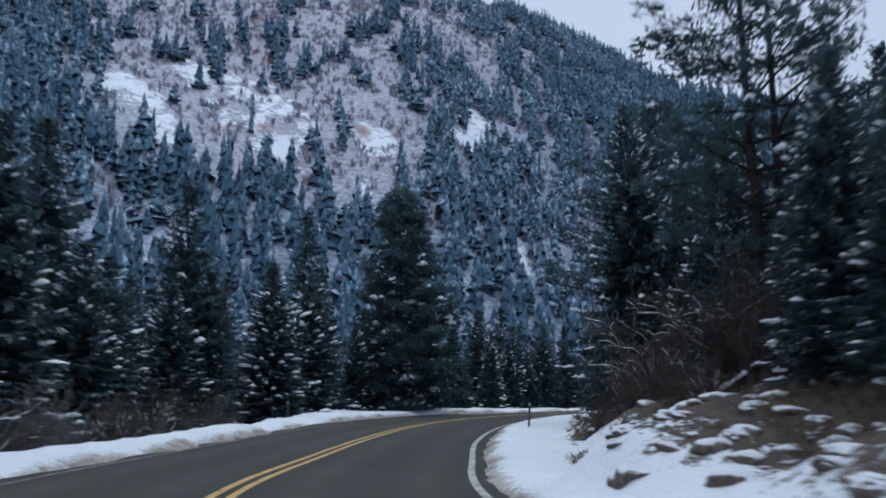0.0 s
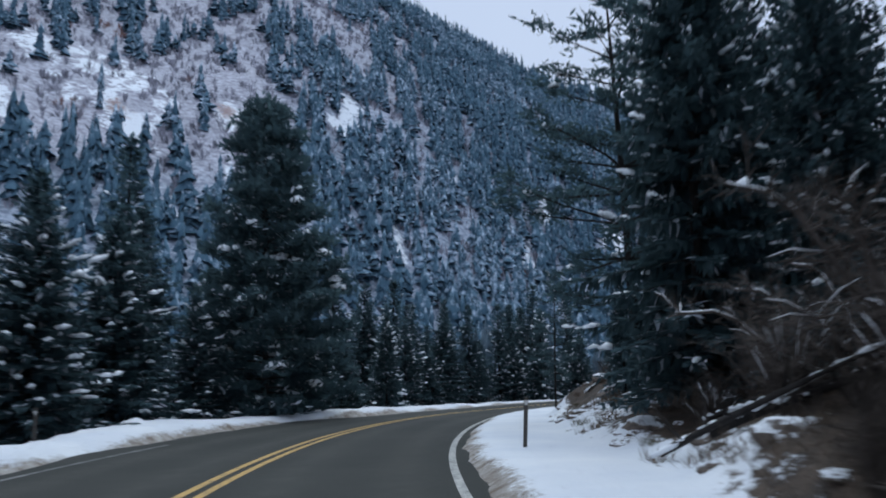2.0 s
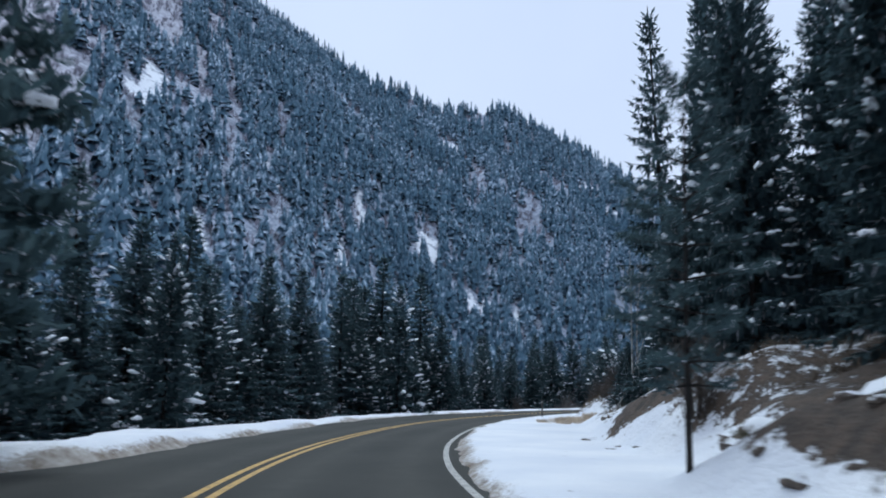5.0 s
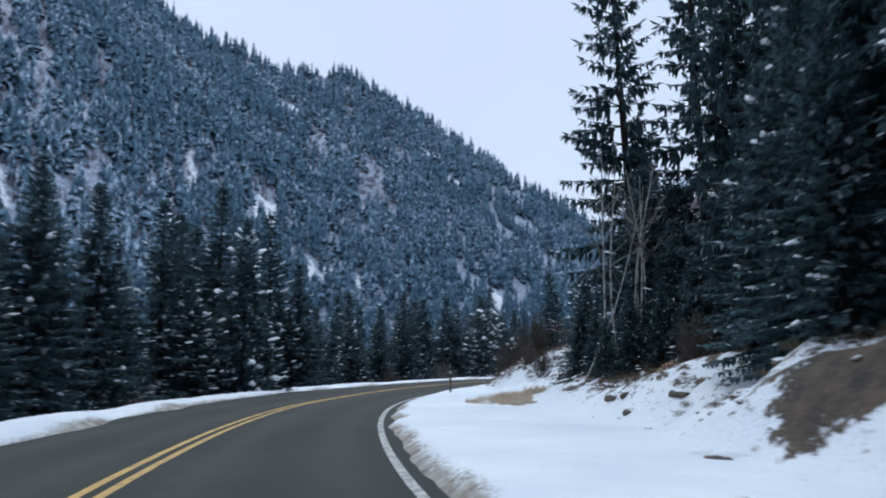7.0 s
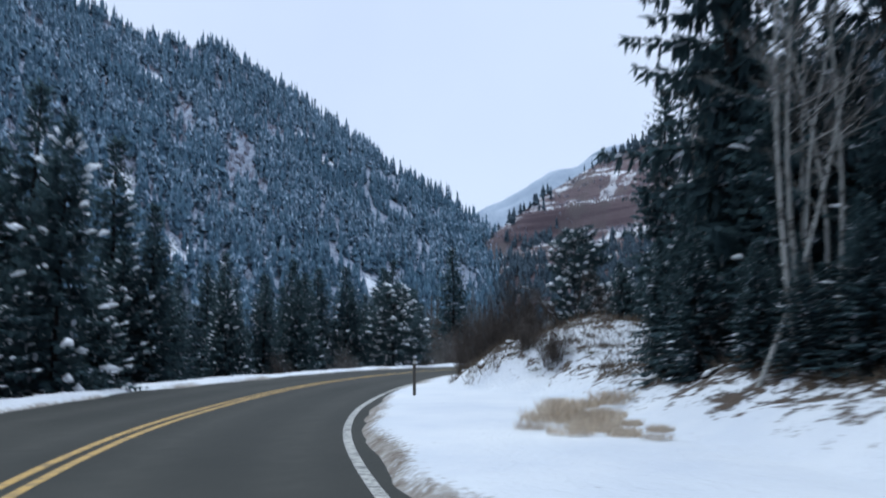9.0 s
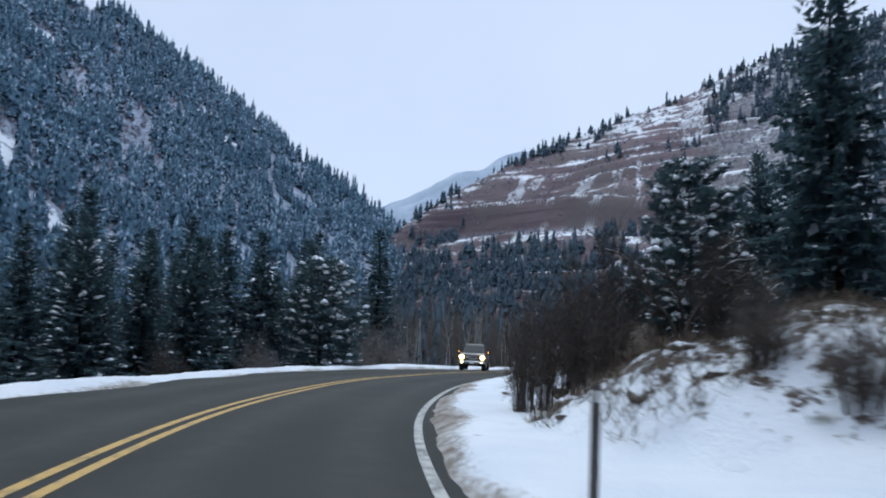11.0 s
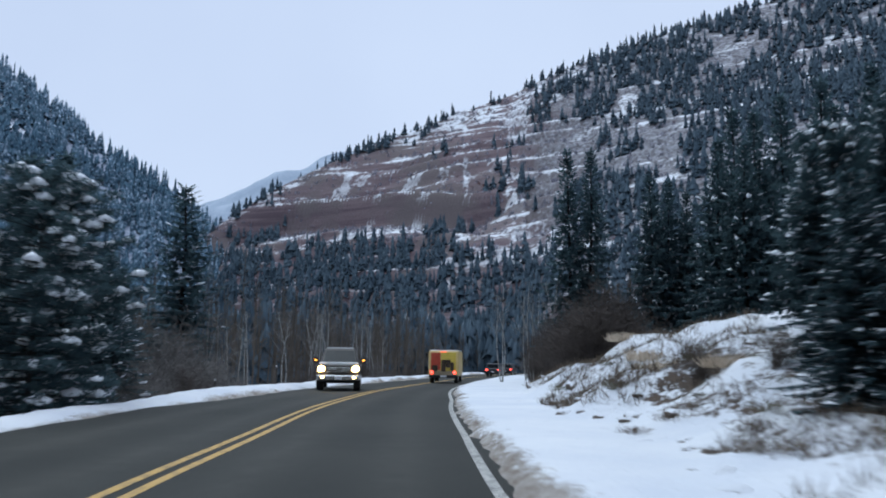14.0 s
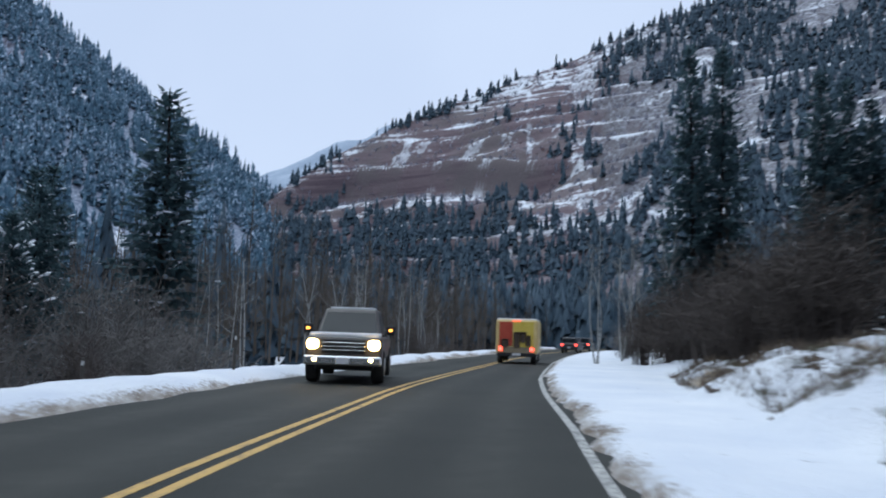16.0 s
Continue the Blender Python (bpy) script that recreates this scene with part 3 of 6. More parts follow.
s.color(s.mix(s.noise(3), (0.78, 0.81, 0.86), (0.88, 0.90, 0.92))).bump(s.noise(14), 0.4, 0.03)
SNOW = s.m
s = Shade("snow_dusted_stone", 0.9)
n = s.noise(2.2, 6, 0.7)
stone = s.mix(s.ramp(n, 0.35, 0.65), (0.075, 0.062, 0.055), (0.21, 0.165, 0.135))
s.color(s.mix(s.ramp(s.math("ADD", s.up(), s.math("MULTIPLY", n, 0.9)), 1.02, 1.2), stone, (0.78, 0.80, 0.84))).bump(n, 0.8, 0.08)
STONE = s.m
s = Shade("tan_sandstone", 0.9)
s.color(s.mix(s.ramp(s.noise(3, 6), 0.35, 0.65), (0.20, 0.115, 0.07), (0.36, 0.23, 0.15))).bump(s.noise(9, 5), 0.6, 0.04)
TAN_STONE = s.m
s = Shade("dry_grass", 0.95)
s.color(s.mix(s.island(), (0.48, 0.385, 0.29), (0.70, 0.59, 0.46)))
GRASS = s.m


def raw_mesh(name, v, f, mat, shade=False):
    me = bpy.data.meshes.new(name)
    me.from_pydata(v, [], f)
    if shade:
        me.polygons.foreach_set("use_smooth", [True] * len(me.polygons))
    me.materials.append(mat)
    return me


def child(name, me, parent, label=""):
    ob = new(name, me)
    ob.parent = parent
    return tagged(ob, label)


class Kit:
    """Gathers vertices and faces."""

    def __init__(self):
        self.v, self.f = [], []

    def tube(self, pts, radii, n=6):
        base = len(self.v)
        for i, (p, r) in enumerate(zip(pts, radii)):
            d = (pts[min(i + 1, len(pts) - 1)] - pts[max(i - 1, 0)]).normalized()
            a = d.orthogonal().normalized()
            b = d.cross(a)
            for k in range(n):
                w = 2 * math.pi * k / n
                self.v.append(tuple(p + (a * math.cos(w) + b * math.sin(w)) * r))
        for i in range(len(pts) - 1):
            for k in range(n):
                p, q = base + i * n + k, base + i * n + (k + 1) % n
                self.f.append((p, q, q + n, p + n))

    def spray(self, p, d, side, long, wide):
        i = len(self.v)
        m = p + d * (long * 0.4)
        self.v += [tuple(p), tuple(m + side * wide), tuple(p + d * long), tuple(m - side * wide)]
        self.f.append((i, i + 1, i + 2, i + 3))

    def lump(self, p, d, rnd, long, wide, high):
        """A loaf of snow lying along d."""
        i = len(self.v)
        e = Vector((-d.y, d.x, 0)).normalized()
        self.v.append(tuple(p + Vector((0, 0, high)) + d * (long * rnd.uniform(-0.3, 0.3))))
        n = 7
        for k in range(n):
            w = 2 * math.pi * k / n
            j = 0.75 + 0.5 * rnd.random()
            self.v.append(tuple(p + d * (math.cos(w) * long * j) + e * (math.sin(w) * wide * j) + Vector((0, 0, high * (0.7 * rnd.random() - 0.2)))))
        for k in range(n):
            w = 2 * math.pi * k / n
            self.v.append(tuple(p + d * (math.cos(w) * long * 0.85) + e * (math.sin(w) * wide * 0.8) - Vector((0, 0, high * 0.5))))
        for k in range(n):
            q = (k + 1) % n
            self.f.append((i, i + 1 + k, i + 1 + q))
            self.f.append((i + 1 + k, i + 1 + n + k, i + 1 + n + q, i + 1 + q))


def conifer(seed, high, wide, snowy, bare=0.06, gap=0.34, per=6, power=0.85, droop=0.28, fan=1, clump=1.0):
    """A spruce: trunk, whorls of drooping boughs with sprays, snow on the boughs."""
    rnd = random.Random(seed)
    wood, green, white = Kit(), Kit(), Kit()
    lean = [Vector((rnd.uniform(-0.08, 0.08), rnd.uniform(-0.08, 0.08), 0)) for _ in range(2)]
    axis = lambda u: lean[0] * math.sin(u * 3) + lean[1] * math.sin(u * 6 + 1) + Vector((0, 0, u * high))
    us = [i / 11 for i in range(12)]
    wood.tube([axis(u) for u in us], [0.0105 * high * (1 - u) ** 0.9 + 0.012 for u in us], 8)
    z = bare * high
    lop = [rnd.uniform(0.72, 1.15) for _ in range(9)]
    heavy = [[rnd.choice((0.25, 0.6, 1.0, 2.0)) for _ in range(6)] for _ in range(7)]
    while z < high * 0.985:
        u = z / high
        reach = wide * (1 - u) ** power * min(1.0, 0.72 + 1.8 * u)
        turn = rnd.random() * 6.3
        for k in range(per if u < 0.8 else per - 1):
            a = turn + 6.283 * k / per + rnd.uniform(-0.35, 0.35)
            long = reach * rnd.uniform(0.62, 1.15) * lop[int(a / 6.2832 * 9) % 9] + 0.10
            if rnd.random() < 0.07:
                long *= 0.45
            out = Vector((math.cos(a), math.sin(a), 0))
            rise = 0.55 * u - droop * (1 - u)
            root = axis(u)
            bough = lambda w: root + out * (long * w) + Vector((0, 0, long * (rise * w - 0.22 * w * w + 0.16 * w ** 4)))
            if long > 0.5 and u < 0.75:
                wood.tube([bough(0), bough(0.5), bough(0.95)], [0.006 * high * 0.35 * (1 - u) + 0.008, 0.010, 0.004], 3)
            side = Vector((-out.y, out.x, 0))
            n = max(3, int(long / 0.15))
            for i in range(n):
                w = 0.18 + 0.82 * (i + rnd.random()) / n
                p = bough(w)
                size = (0.18 + 0.34 * (1 - w)) * min(1.0, 0.45 + long * 0.35) * rnd.uniform(0.75, 1.3)
                for sg in (1, -1):
                    for _ in range(fan):
                        d = (out * rnd.uniform(0.35, 0.9) + side * sg * rnd.uniform(0.4, 1.0) + Vector((0, 0, rnd.uniform(-0.40, 0.10)))).normalized()
                        green.spray(p, d, d.cross(Vector((rnd.uniform(-0.6, 0.6), rnd.uniform(-0.6, 0.6), 1))).normalized(), size * rnd.uniform(0.8, 1.2), size * 0.30 / fan ** 0.6)
                for _ in range(fan):
                    d = (out * rnd.uniform(0.0, 0.6) + side * rnd.uniform(-0.6, 0.6) + Vector((0, 0, -1))).normalized()
                    green.spray(p, d, d.cross(out + side * rnd.uniform(-1.5, 1.5)).normalized(), size * 0.85, size * 0.28 / fan ** 0.6)
            d = (bough(1) - bough(0.85)).normalized()
            green.spray(bough(0.88), d, side, 0.26, 0.06)
            if long > 0.35 and rnd.random() < snowy * heavy[min(6, int(u * 7))][int(a / 6.2832 * 6) % 6]:
                mid, fall = rnd.uniform(0.72, 0.98), rnd.uniform(-0.2, 0.2)
                for j in range(rnd.choice((1, 2, 3, 4))):
                    w = min(1.04, mid + 0.06 * j)
                    size = (0.032 + 0.095 * rnd.random() ** 2.2) * (0.7 + 0.2 * long) * clump
                    white.lump(bough(w) + side * (fall * (w - mid) * 3 + rnd.uniform(-0.06, 0.06)) * long + Vector((0, 0, 0.02 + rnd.uniform(0, 0.04))), (bough(w) - bough(w - 0.1)).normalized(), rnd, size * rnd.uniform(1.0, 2.4), size * rnd.uniform(0.5, 1.0), size * rnd.uniform(0.5, 0.95))
        z += gap * rnd.uniform(0.75, 1.25) * (1 - 0.45 * u)
    green.spray(axis(0.97), Vector((0, 0, 1)), Vector((1, 0, 0)), 0.04 * high, 0.03)
    green.spray(axis(0.97), Vector((0, 0, 1)), Vector((0, 1, 0)), 0.04 * high, 0.03)
    return wood, green, white


def pine(seed, high, wide, snowy, bare=0.22, gap=(0.5, 1.0), clump=1.0, blades=15, bulk=1.0, cone=False):
    """A pine: a stout trunk, crooked limbs, and tufts of long needles."""
    rnd = random.Random(seed)
    wood, green, white = Kit(), Kit(), Kit()
    sway = Vector((rnd.uniform(-0.15, 0.15), rnd.uniform(-0.15, 0.15), 0))
    axis = lambda u: sway * math.sin(u * 3.5) + Vector((0, 0, u * high))
    us = [i / 11 for i in range(12)]
    wood.tube([axis(u) for u in us], [0.0095 * high * (1 - u) ** 0.8 + 0.015 for u in us], 9)

    def tuft(p, out, size):
        size *= bulk
        for _ in range(blades):
            d = Vector((rnd.gauss(0, 1), rnd.gauss(0, 1), rnd.gauss(0.45, 0.8))) + out * 0.9
            d.normalize()
            q = p + Vector((rnd.gauss(0, 1), rnd.gauss(0, 1), rnd.gauss(0, 0.6))) * size * 0.45
            green.spray(q - d * size * 0.2, d, d.orthogonal().normalized(), size * rnd.uniform(0.5, 0.95), size * 0.10)

    z = bare * high
    while z < high * 0.97:
        u = z / high
        shape = math.sin(math.pi * min(1, (u - bare * 0.6) / (1.04 - bare * 0.6)) ** 0.75) ** 0.7 if u > bare * 0.6 else 0.4
        if cone:
            shape = (1 - u) ** 0.75 * min(1.0, 0.6 + 2 * u)
        turn = rnd.random() * 6.3
        for k in range(rnd.choice((3, 4, 4, 5))):
            a = turn + 1.5 * k + rnd.uniform(-0.4, 0.4)
            long = wide * shape * rnd.uniform(0.5, 1.15) + 0.2
            out = Vector((math.cos(a), math.sin(a), 0))
            side = Vector((-out.y, out.x, 0))
            root, bend, rise = axis(u), rnd.uniform(-0.3, 0.3), rnd.uniform(-0.15, 0.25) + 0.5 * u
            limb = lambda w: root + out * (long * w) + side * (bend * long * w * w) + Vector((0, 0, long * (rise * w - 0.35 * w * w + 0.30 * w ** 3)))
            wood.tube([limb(q / 4) for q in range(5)], [(0.0045 * high * (1 - 0.6 * u) + 0.004) * (1 - 0.2 * q) for q in range(5)], 4)
            n = max(3, int(long / (0.24 if blades > 15 else 0.32)))
            for i in range(n):
                w = 0.38 + 0.62 * (i + rnd.random()) / n
                p = limb(w)
                for sg in (-1, 1):
                    reach = long * rnd.uniform(0.05, 0.30) * (1.15 - w)
                    tip = p + side * sg * reach + out * reach * 0.6 + Vector((0, 0, rnd.uniform(0.0, 0.12)))
                    if reach > 0.15:
                        wood.tube([p, tip], [0.012, 0.006], 3)
                    tuft(tip, (out + side * sg * 0.6).normalized(), rnd.uniform(0.20, 0.30))
                    if rnd.random() < snowy:
                        size = rnd.uniform(0.06, 0.14) * clump
                        white.lump(tip + Vector((0, 0, 0.08)), out, rnd, size * 1.3, size, size * 0.8)
            tuft(limb(1), out, 0.34)
        z += rnd.uniform(*gap)
    for _ in range(4):
        tuft(axis(0.97), Vector((0, 0, 1)), 0.4)
    return wood, green, white


def make_tree(name, kits, green_mat, label, group):
    wood, green, white = kits
    top = tagged(new(name), label, "tree", group)
    child("trunk", raw_mesh("trunk", wood.v, wood.f, BARK, True), top)
    child("crown", raw_mesh("crown", green.v, green.f, green_mat), top)
    if white.f:
        child("snow_load", raw_mesh("snow_load", white.v, white.f, SNOW, True), top, "white snow lying on the boughs")["kind"] = "stuff"
    return top


def spots_z(places):
    xy = np.array([on_road(s, lat)[:2] for s, lat in places])
    return xy, ground_z(xy[:, 0], xy[:, 1])


# kinds: built once at 10 m, then copied at their heights
KINDS = {
    "spruce": [make_tree("spruce_tree", conifer(i, 10, 2.7, 0.07, per=7, clump=1.1), SPRUCE, "dark green spruce with a little snow by the road", "roadside conifers") for i in (1, 2, 3)],
    "snowy": [make_tree("spruce_tree", conifer(i, 10, 3.0, 0.34, per=7, clump=1.3), SPRUCE, "dark green spruce with snow-laden boughs by the road", "roadside conifers") for i in (4, 5, 6)],
    "laden": [make_tree("spruce_tree", conifer(16, 10, 3.2, 0.22, per=7, clump=1.8), SPRUCE, "dark spruce with heavy clumps of snow", "roadside conifers")],
    "slim": [make_tree("spruce_tree", conifer(i, 10, 2.0, 0.07, power=0.8, gap=0.36), SPRUCE, "tall slim dark spruce by the road", "roadside conifers") for i in (7, 8)],
    "close": [make_tree("spruce_tree", conifer(i, 10, 2.7, 0.50, per=7, fan=3, clump=0.85), SPRUCE, "dense dark spruce with snow-tipped boughs on the bank", "roadside conifers") for i in (17, 18)],
    "high": [make_tree("spruce_tree", conifer(i, 10, 2.3, 0.10, bare=0.17, per=7, fan=5), SPRUCE, "tall dark spruce with a bare lower trunk", "roadside conifers") for i in (21, 22)],
    "sparse": [make_tree("spruce_tree", conifer(i, 10, 1.9, 0.05, bare=0.14, gap=0.42, per=5, droop=0.12, fan=3), SPRUCE, "tall thin spruce with sparse upswept boughs", "roadside conifers") for i in (19, 20)],
    "pine": [make_tree("pine_tree", pine(i, 10, 2.3, 0.05), PINE, "tall dark pine with crooked limbs and visible trunk", "roadside pines") for i in (9, 10, 11)],
    "full_pine": [make_tree("pine_tree", pine(i, 10, 2.7, 0.06, 0.05, (0.14, 0.28), 1.6, 24, 1.2, True), PINE, "broad dense dark pine beside the road", "roadside pines") for i in (14,)],
    "snow_pine": [make_tree("pine_tree", pine(i, 10, 3.0, 0.11, 0.04, (0.16, 0.32), 2.0, 18, 1.1), PINE, "bushy round dark pine with clumps of snow", "roadside pines") for i in (12, 13)],
}
used = set()


def plant(kind, s, lat, top, girth=1.0, seed=0):
    rnd = random.Random(int(s * 71 + lat * 13) + seed)
    fresh = [b for b in KINDS[kind] if b.name not in used]
    base = fresh[0] if fresh else rnd.choice(KINDS[kind])
    xy, z = spots_z([(s, lat)])
    high = max(1.5, top - float(z[0]))
    k = high / 10
    m = Matrix.LocRotScale((xy[0][0], xy[0][1], float(z[0]) - 0.12), Euler((rnd.uniform(-0.03, 0.03), rnd.uniform(-0.03, 0.03), rnd.uniform(0, 6.28))), (k * girth, k * girth, k))
    if base.name not in used:
        used.add(base.name)
        base.matrix_basis = m
        return base
    return copy_thing(base, m @ Matrix.Diagonal((*(1 / v for v in base.scale), 1)))


# kind, along the road, right of its centre line, top above the road, girth
TREES = []
TREES += [("spruce", 104.6, -10.6, 7.2, 1.3), ("spruce", 101.2, -9.6, 6.2, 1.3), ("spruce", 96.8, -9.0, 5.2, 1.3), ("spruce", 114, -11, 8.4, 1.3)]
TREES += [("full_pine", 43.3, -6.7, 14.9, 1.0), ("spruce", 30, -11.6, 11.3, 1.1), ("slim", 46, -17, 15.4, 1.1), ("snowy", 33, -8.6, 8.0, 1.1), ("snowy", 38, -9.4, 8.4, 1.1)]
TREES += [("laden", 55, -6.2, 6.8, 0.9), ("snowy", 59, -8.4, 6.0, 1.0), ("spruce", 68, -9, 8.8, 1.0), ("spruce", 72, -9, 8.7, 1.0), ("slim", 77, -9.4, 9.3, 1.2)]
TREES += [("slim", 85, -12.4, 12.3, 1.2), ("laden", 79.3, -6.6, 8.8, 0.95), ("spruce", 81.9, -11.7, 9.8, 1.0), ("spruce", 69.5, -9.6, 8.4, 1.1), ("spruce", 99, -8.4, 5.8, 1.2)]
TREES += [("spruce", 107, -10, 7.6, 1.2), ("snow_pine", 108.4, -6.9, 6.2, 1.1), ("spruce", 99.5, -11, 6.2, 1.2), ("slim", 112.5, -9.6, 7.8, 1.3)]
TREES += [("snowy", 93, -8.4, 4.8, 1.1), ("slim", 142.7, -17.2, 14.0, 1.5), ("spruce", 18, -10, 9.4, 1.2), ("snowy", 13, -9.6, 8.0, 1.1), ("spruce", 22, -12, 11.0, 1.2)]
TREES += [("spruce", 5, -10.5, 9, 1.1), ("spruce", -4, -9.6, 9, 1.1), ("slim", 49.5, -10, 11.0, 1.2), ("spruce", 88, -9, 7.8, 1.1), ("slim", 95, -10, 6.8, 1.3)]
TREES += [("slim", 64, -11, 10.0, 1.2), ("slim", 91, -13, 12.0, 1.2), ("slim", 105, -13, 8.0, 1.3), ("slim", 117, -12, 9.5, 1.2)]
TREES += [("snowy", 127, -14.2, 5.0, 1.1), ("spruce", 133, -18, 7.6, 1.2), ("spruce", 130, -15.5, 6.6, 1.1), ("spruce", 124, -17, 5.4, 1.2), ("spruce", 137, -20, 8.6, 1.2)]
# right-hand side
TREES += [("spruce", 145, 16.0, 15.1, 0.9), ("spruce", 145.6, 17.2, 14.8, 0.9), ("spruce", 146.5, 18.7, 14.2, 0.9), ("spruce", 145, 21.7, 19.8, 0.85), ("pine", 42, 6.25, 5.9, 0.75), ("spruce", 37.2, 8.6, 4.8, 1.0), ("spruce", 35.2, 8.3, 4.6, 1.0), ("spruce", 38.8, 9.3, 5.2, 1.0), ("spruce", 33.4, 8.9, 4.4, 1.1)]
TREES += [("close", 6.4, 8.2, 5.6, 1.1), ("close", 8.4, 8.4, 6.6, 1.0), ("close", 4.2, 8.0, 5.0, 1.1), ("close", 10.6, 9.4, 6.0, 1.3), ("close", 12.4, 9.8, 6.5, 1.3), ("close", 8.0, 9.2, 5.6, 1.3), ("spruce", 68.4, 10.9, 3.4, 1.3), ("spruce", 69.4, 10.4, 3.0, 1.3), ("spruce", 67.2, 11.4, 3.6, 1.3), ("spruce", 119, -11, 5.6, 1.2), ("spruce", 121.5, -13, 6.8, 1.2), ("snowy", 117.5, -9.4, 4.2, 1.2)]
TREES += [("close", 28.2, 8.7, 13.4, 0.95), ("close", 26.0, 10.4, 10.8, 0.85), ("pine", 14.6, 9.6, 14, 1.0), ("pine", 15.6, 10.5, 14, 1.0), ("snowy", 9.5, 8.8, 6.2, 1.0), ("close", 12.8, 10.6, 6.8, 1.1), ("close", 15.6, 9.2, 6.4, 1.0), ("close", 18, 12, 9.0, 1.0)]
TREES += [("pine", 36, 8.8, 14.5, 1.1), ("pine", 39, 11.2, 15, 1.0), ("pine", 35, 10.8, 14.5, 1.0), ("close", 29.8, 9.4, 14, 0.75)]
TREES += [("close", 32, 11.6, 13, 0.9), ("close", 22, 11, 11, 0.9), ("close", 18.5, 9.8, 7.5, 1.0), ("sparse", 73.3, 12.05, 23, 0.76)]
TREES += [("close", 25, 12.8, 11.5, 0.9), ("close", 31, 13.6, 14, 0.9), ("spruce", 34, 13.4, 14, 0.9), ("close", 20.4, 13.6, 12, 0.9)]
TREES += [("high", 60.6, 13.4, 16.5, 0.66), ("high", 62.6, 13.0, 16.5, 0.6), ("spruce", 53.6, 10.0, 7.0, 1.0), ("spruce", 55.2, 10.6, 8.0, 1.0), ("spruce", 57.0, 11.0, 7.4, 1.1), ("close", 52.5, 12.0, 16, 0.7), ("close", 50.5, 11.4, 15, 0.62), ("high", 57, 12.6, 17, 0.8), ("close", 55.6, 12.4, 15, 0.8), ("high", 58.8, 14.6, 17, 0.7), ("pine", 63.5, 16.0, 16, 0.9), ("sparse", 70.6, 14.3, 22, 0.74), ("close", 70.8, 13.2, 8.4, 1.1), ("close", 37.6, 10.8, 6.5, 1.1), ("close", 34.6, 9.8, 5.6, 1.1), ("close", 40.4, 10.6, 6.2, 1.1), ("pine", 72.5, 16.5, 11, 0.9), ("spruce", 76.8, 12.6, 11, 1.0), ("spruce", 70.0, 11.8, 8.2, 1.15)]
TREES += [("spruce", 73.0, 11.8, 9.6, 1.15), ("spruce", 67.6, 12.4, 6.0, 1.2), ("spruce", 77.5, 12.6, 8.5, 1.1)]
TREES += [("snow_pine", 87.8, 9.3, 6.1, 0.95), ("snowy", 86.2, 9.4, 3.4, 1.2), ("snowy", 84.2, 9.6, 3.2, 1.2), ("spruce", 90.6, 9.6, 3.8, 1.2), ("spruce", 88.5, 13.0, 12.0, 1.0), ("slim", 150, 10.8, 18.4, 0.95), ("slim", 150.8, 12.3, 18.6, 0.95)]
TREES += [("spruce", 135, 22.1, 17.5, 0.9), ("spruce", 131.5, 19.8, 15.8, 0.9), ("spruce", 128, 22, 16.5, 0.9), ("snowy", 102, 13.0, 7.8, 1.0), ("snow_pine", 105.5, 12.0, 6.8, 0.9)]
TREES += [("snowy", 99, 14.2, 9.5, 1.0), ("spruce", 97, 16.2, 11.5, 1.0), ("snowy", 109, 15.5, 9.0, 1.0), ("spruce", 114, 18, 12, 1.0), ("snowy", 118.5, 19, 10.5, 1.0)]
TREES += [("close", 103.0, 9.9, 5.6, 1.3), ("close", 103.8, 12.0, 7.2, 1.2), ("close", 101.2, 10.8, 6.2, 1.3), ("close", 98.8, 9.6, 5.0, 1.5), ("close", 100.2, 8.6, 4.2, 1.5), ("close", 97.4, 11.0, 6.0, 1.3), ("spruce", 104.8, 13.4, 8.4, 1.2), ("spruce", 126, 17.5, 12.5, 1.0), ("spruce", 129.5, 17.2, 13.5, 1.0)]
TREES += [("spruce", 123, 21, 13.5, 0.95), ("close", 49, 13.0, 13, 0.85), ("close", 45, 12.2, 14, 0.85), ("snowy", 52, 14.5, 13.5, 0.85)]
TREES += [("pine", 41.5, 14, 15, 0.9), ("spruce", 79, 13.4, 9.5, 0.9)]
for kind, s_at, lat, top, girth in TREES:
    plant(kind, s_at, lat, top, girth)
rows = random.Random(77)
for i in range(60):  # second and third rows, to close the woods
    s_at, out = -6 + i * 2.6 + rows.uniform(-1.2, 1.2), rows.uniform(11.5, 20)
    top = rows.uniform(6.5, 10.5)
    if s_at < 126:
        plant(rows.choice(("spruce", "slim", "spruce", "snowy" if s_at < 60 else "spruce")), s_at, -out, top if s_at < 92 else 4.5 + 0.32 * top, 1.2, 5)
for i in range(40):  # young trees that close the left edge of the road
    s_at = -2 + i * 3.3 + rows.uniform(-0.8, 0.8)
    if not 116 < s_at < 150 and not 97 < s_at < 113:
        plant(rows.choice(("snowy", "snowy", "spruce") if s_at < 62 else ("spruce", "spruce", "snowy")), s_at, -rows.uniform(8.0, 10.8), rows.uniform(3.6, 6.2) if s_at > 40 else rows.uniform(5.0, 8.2), 1.25, 3)
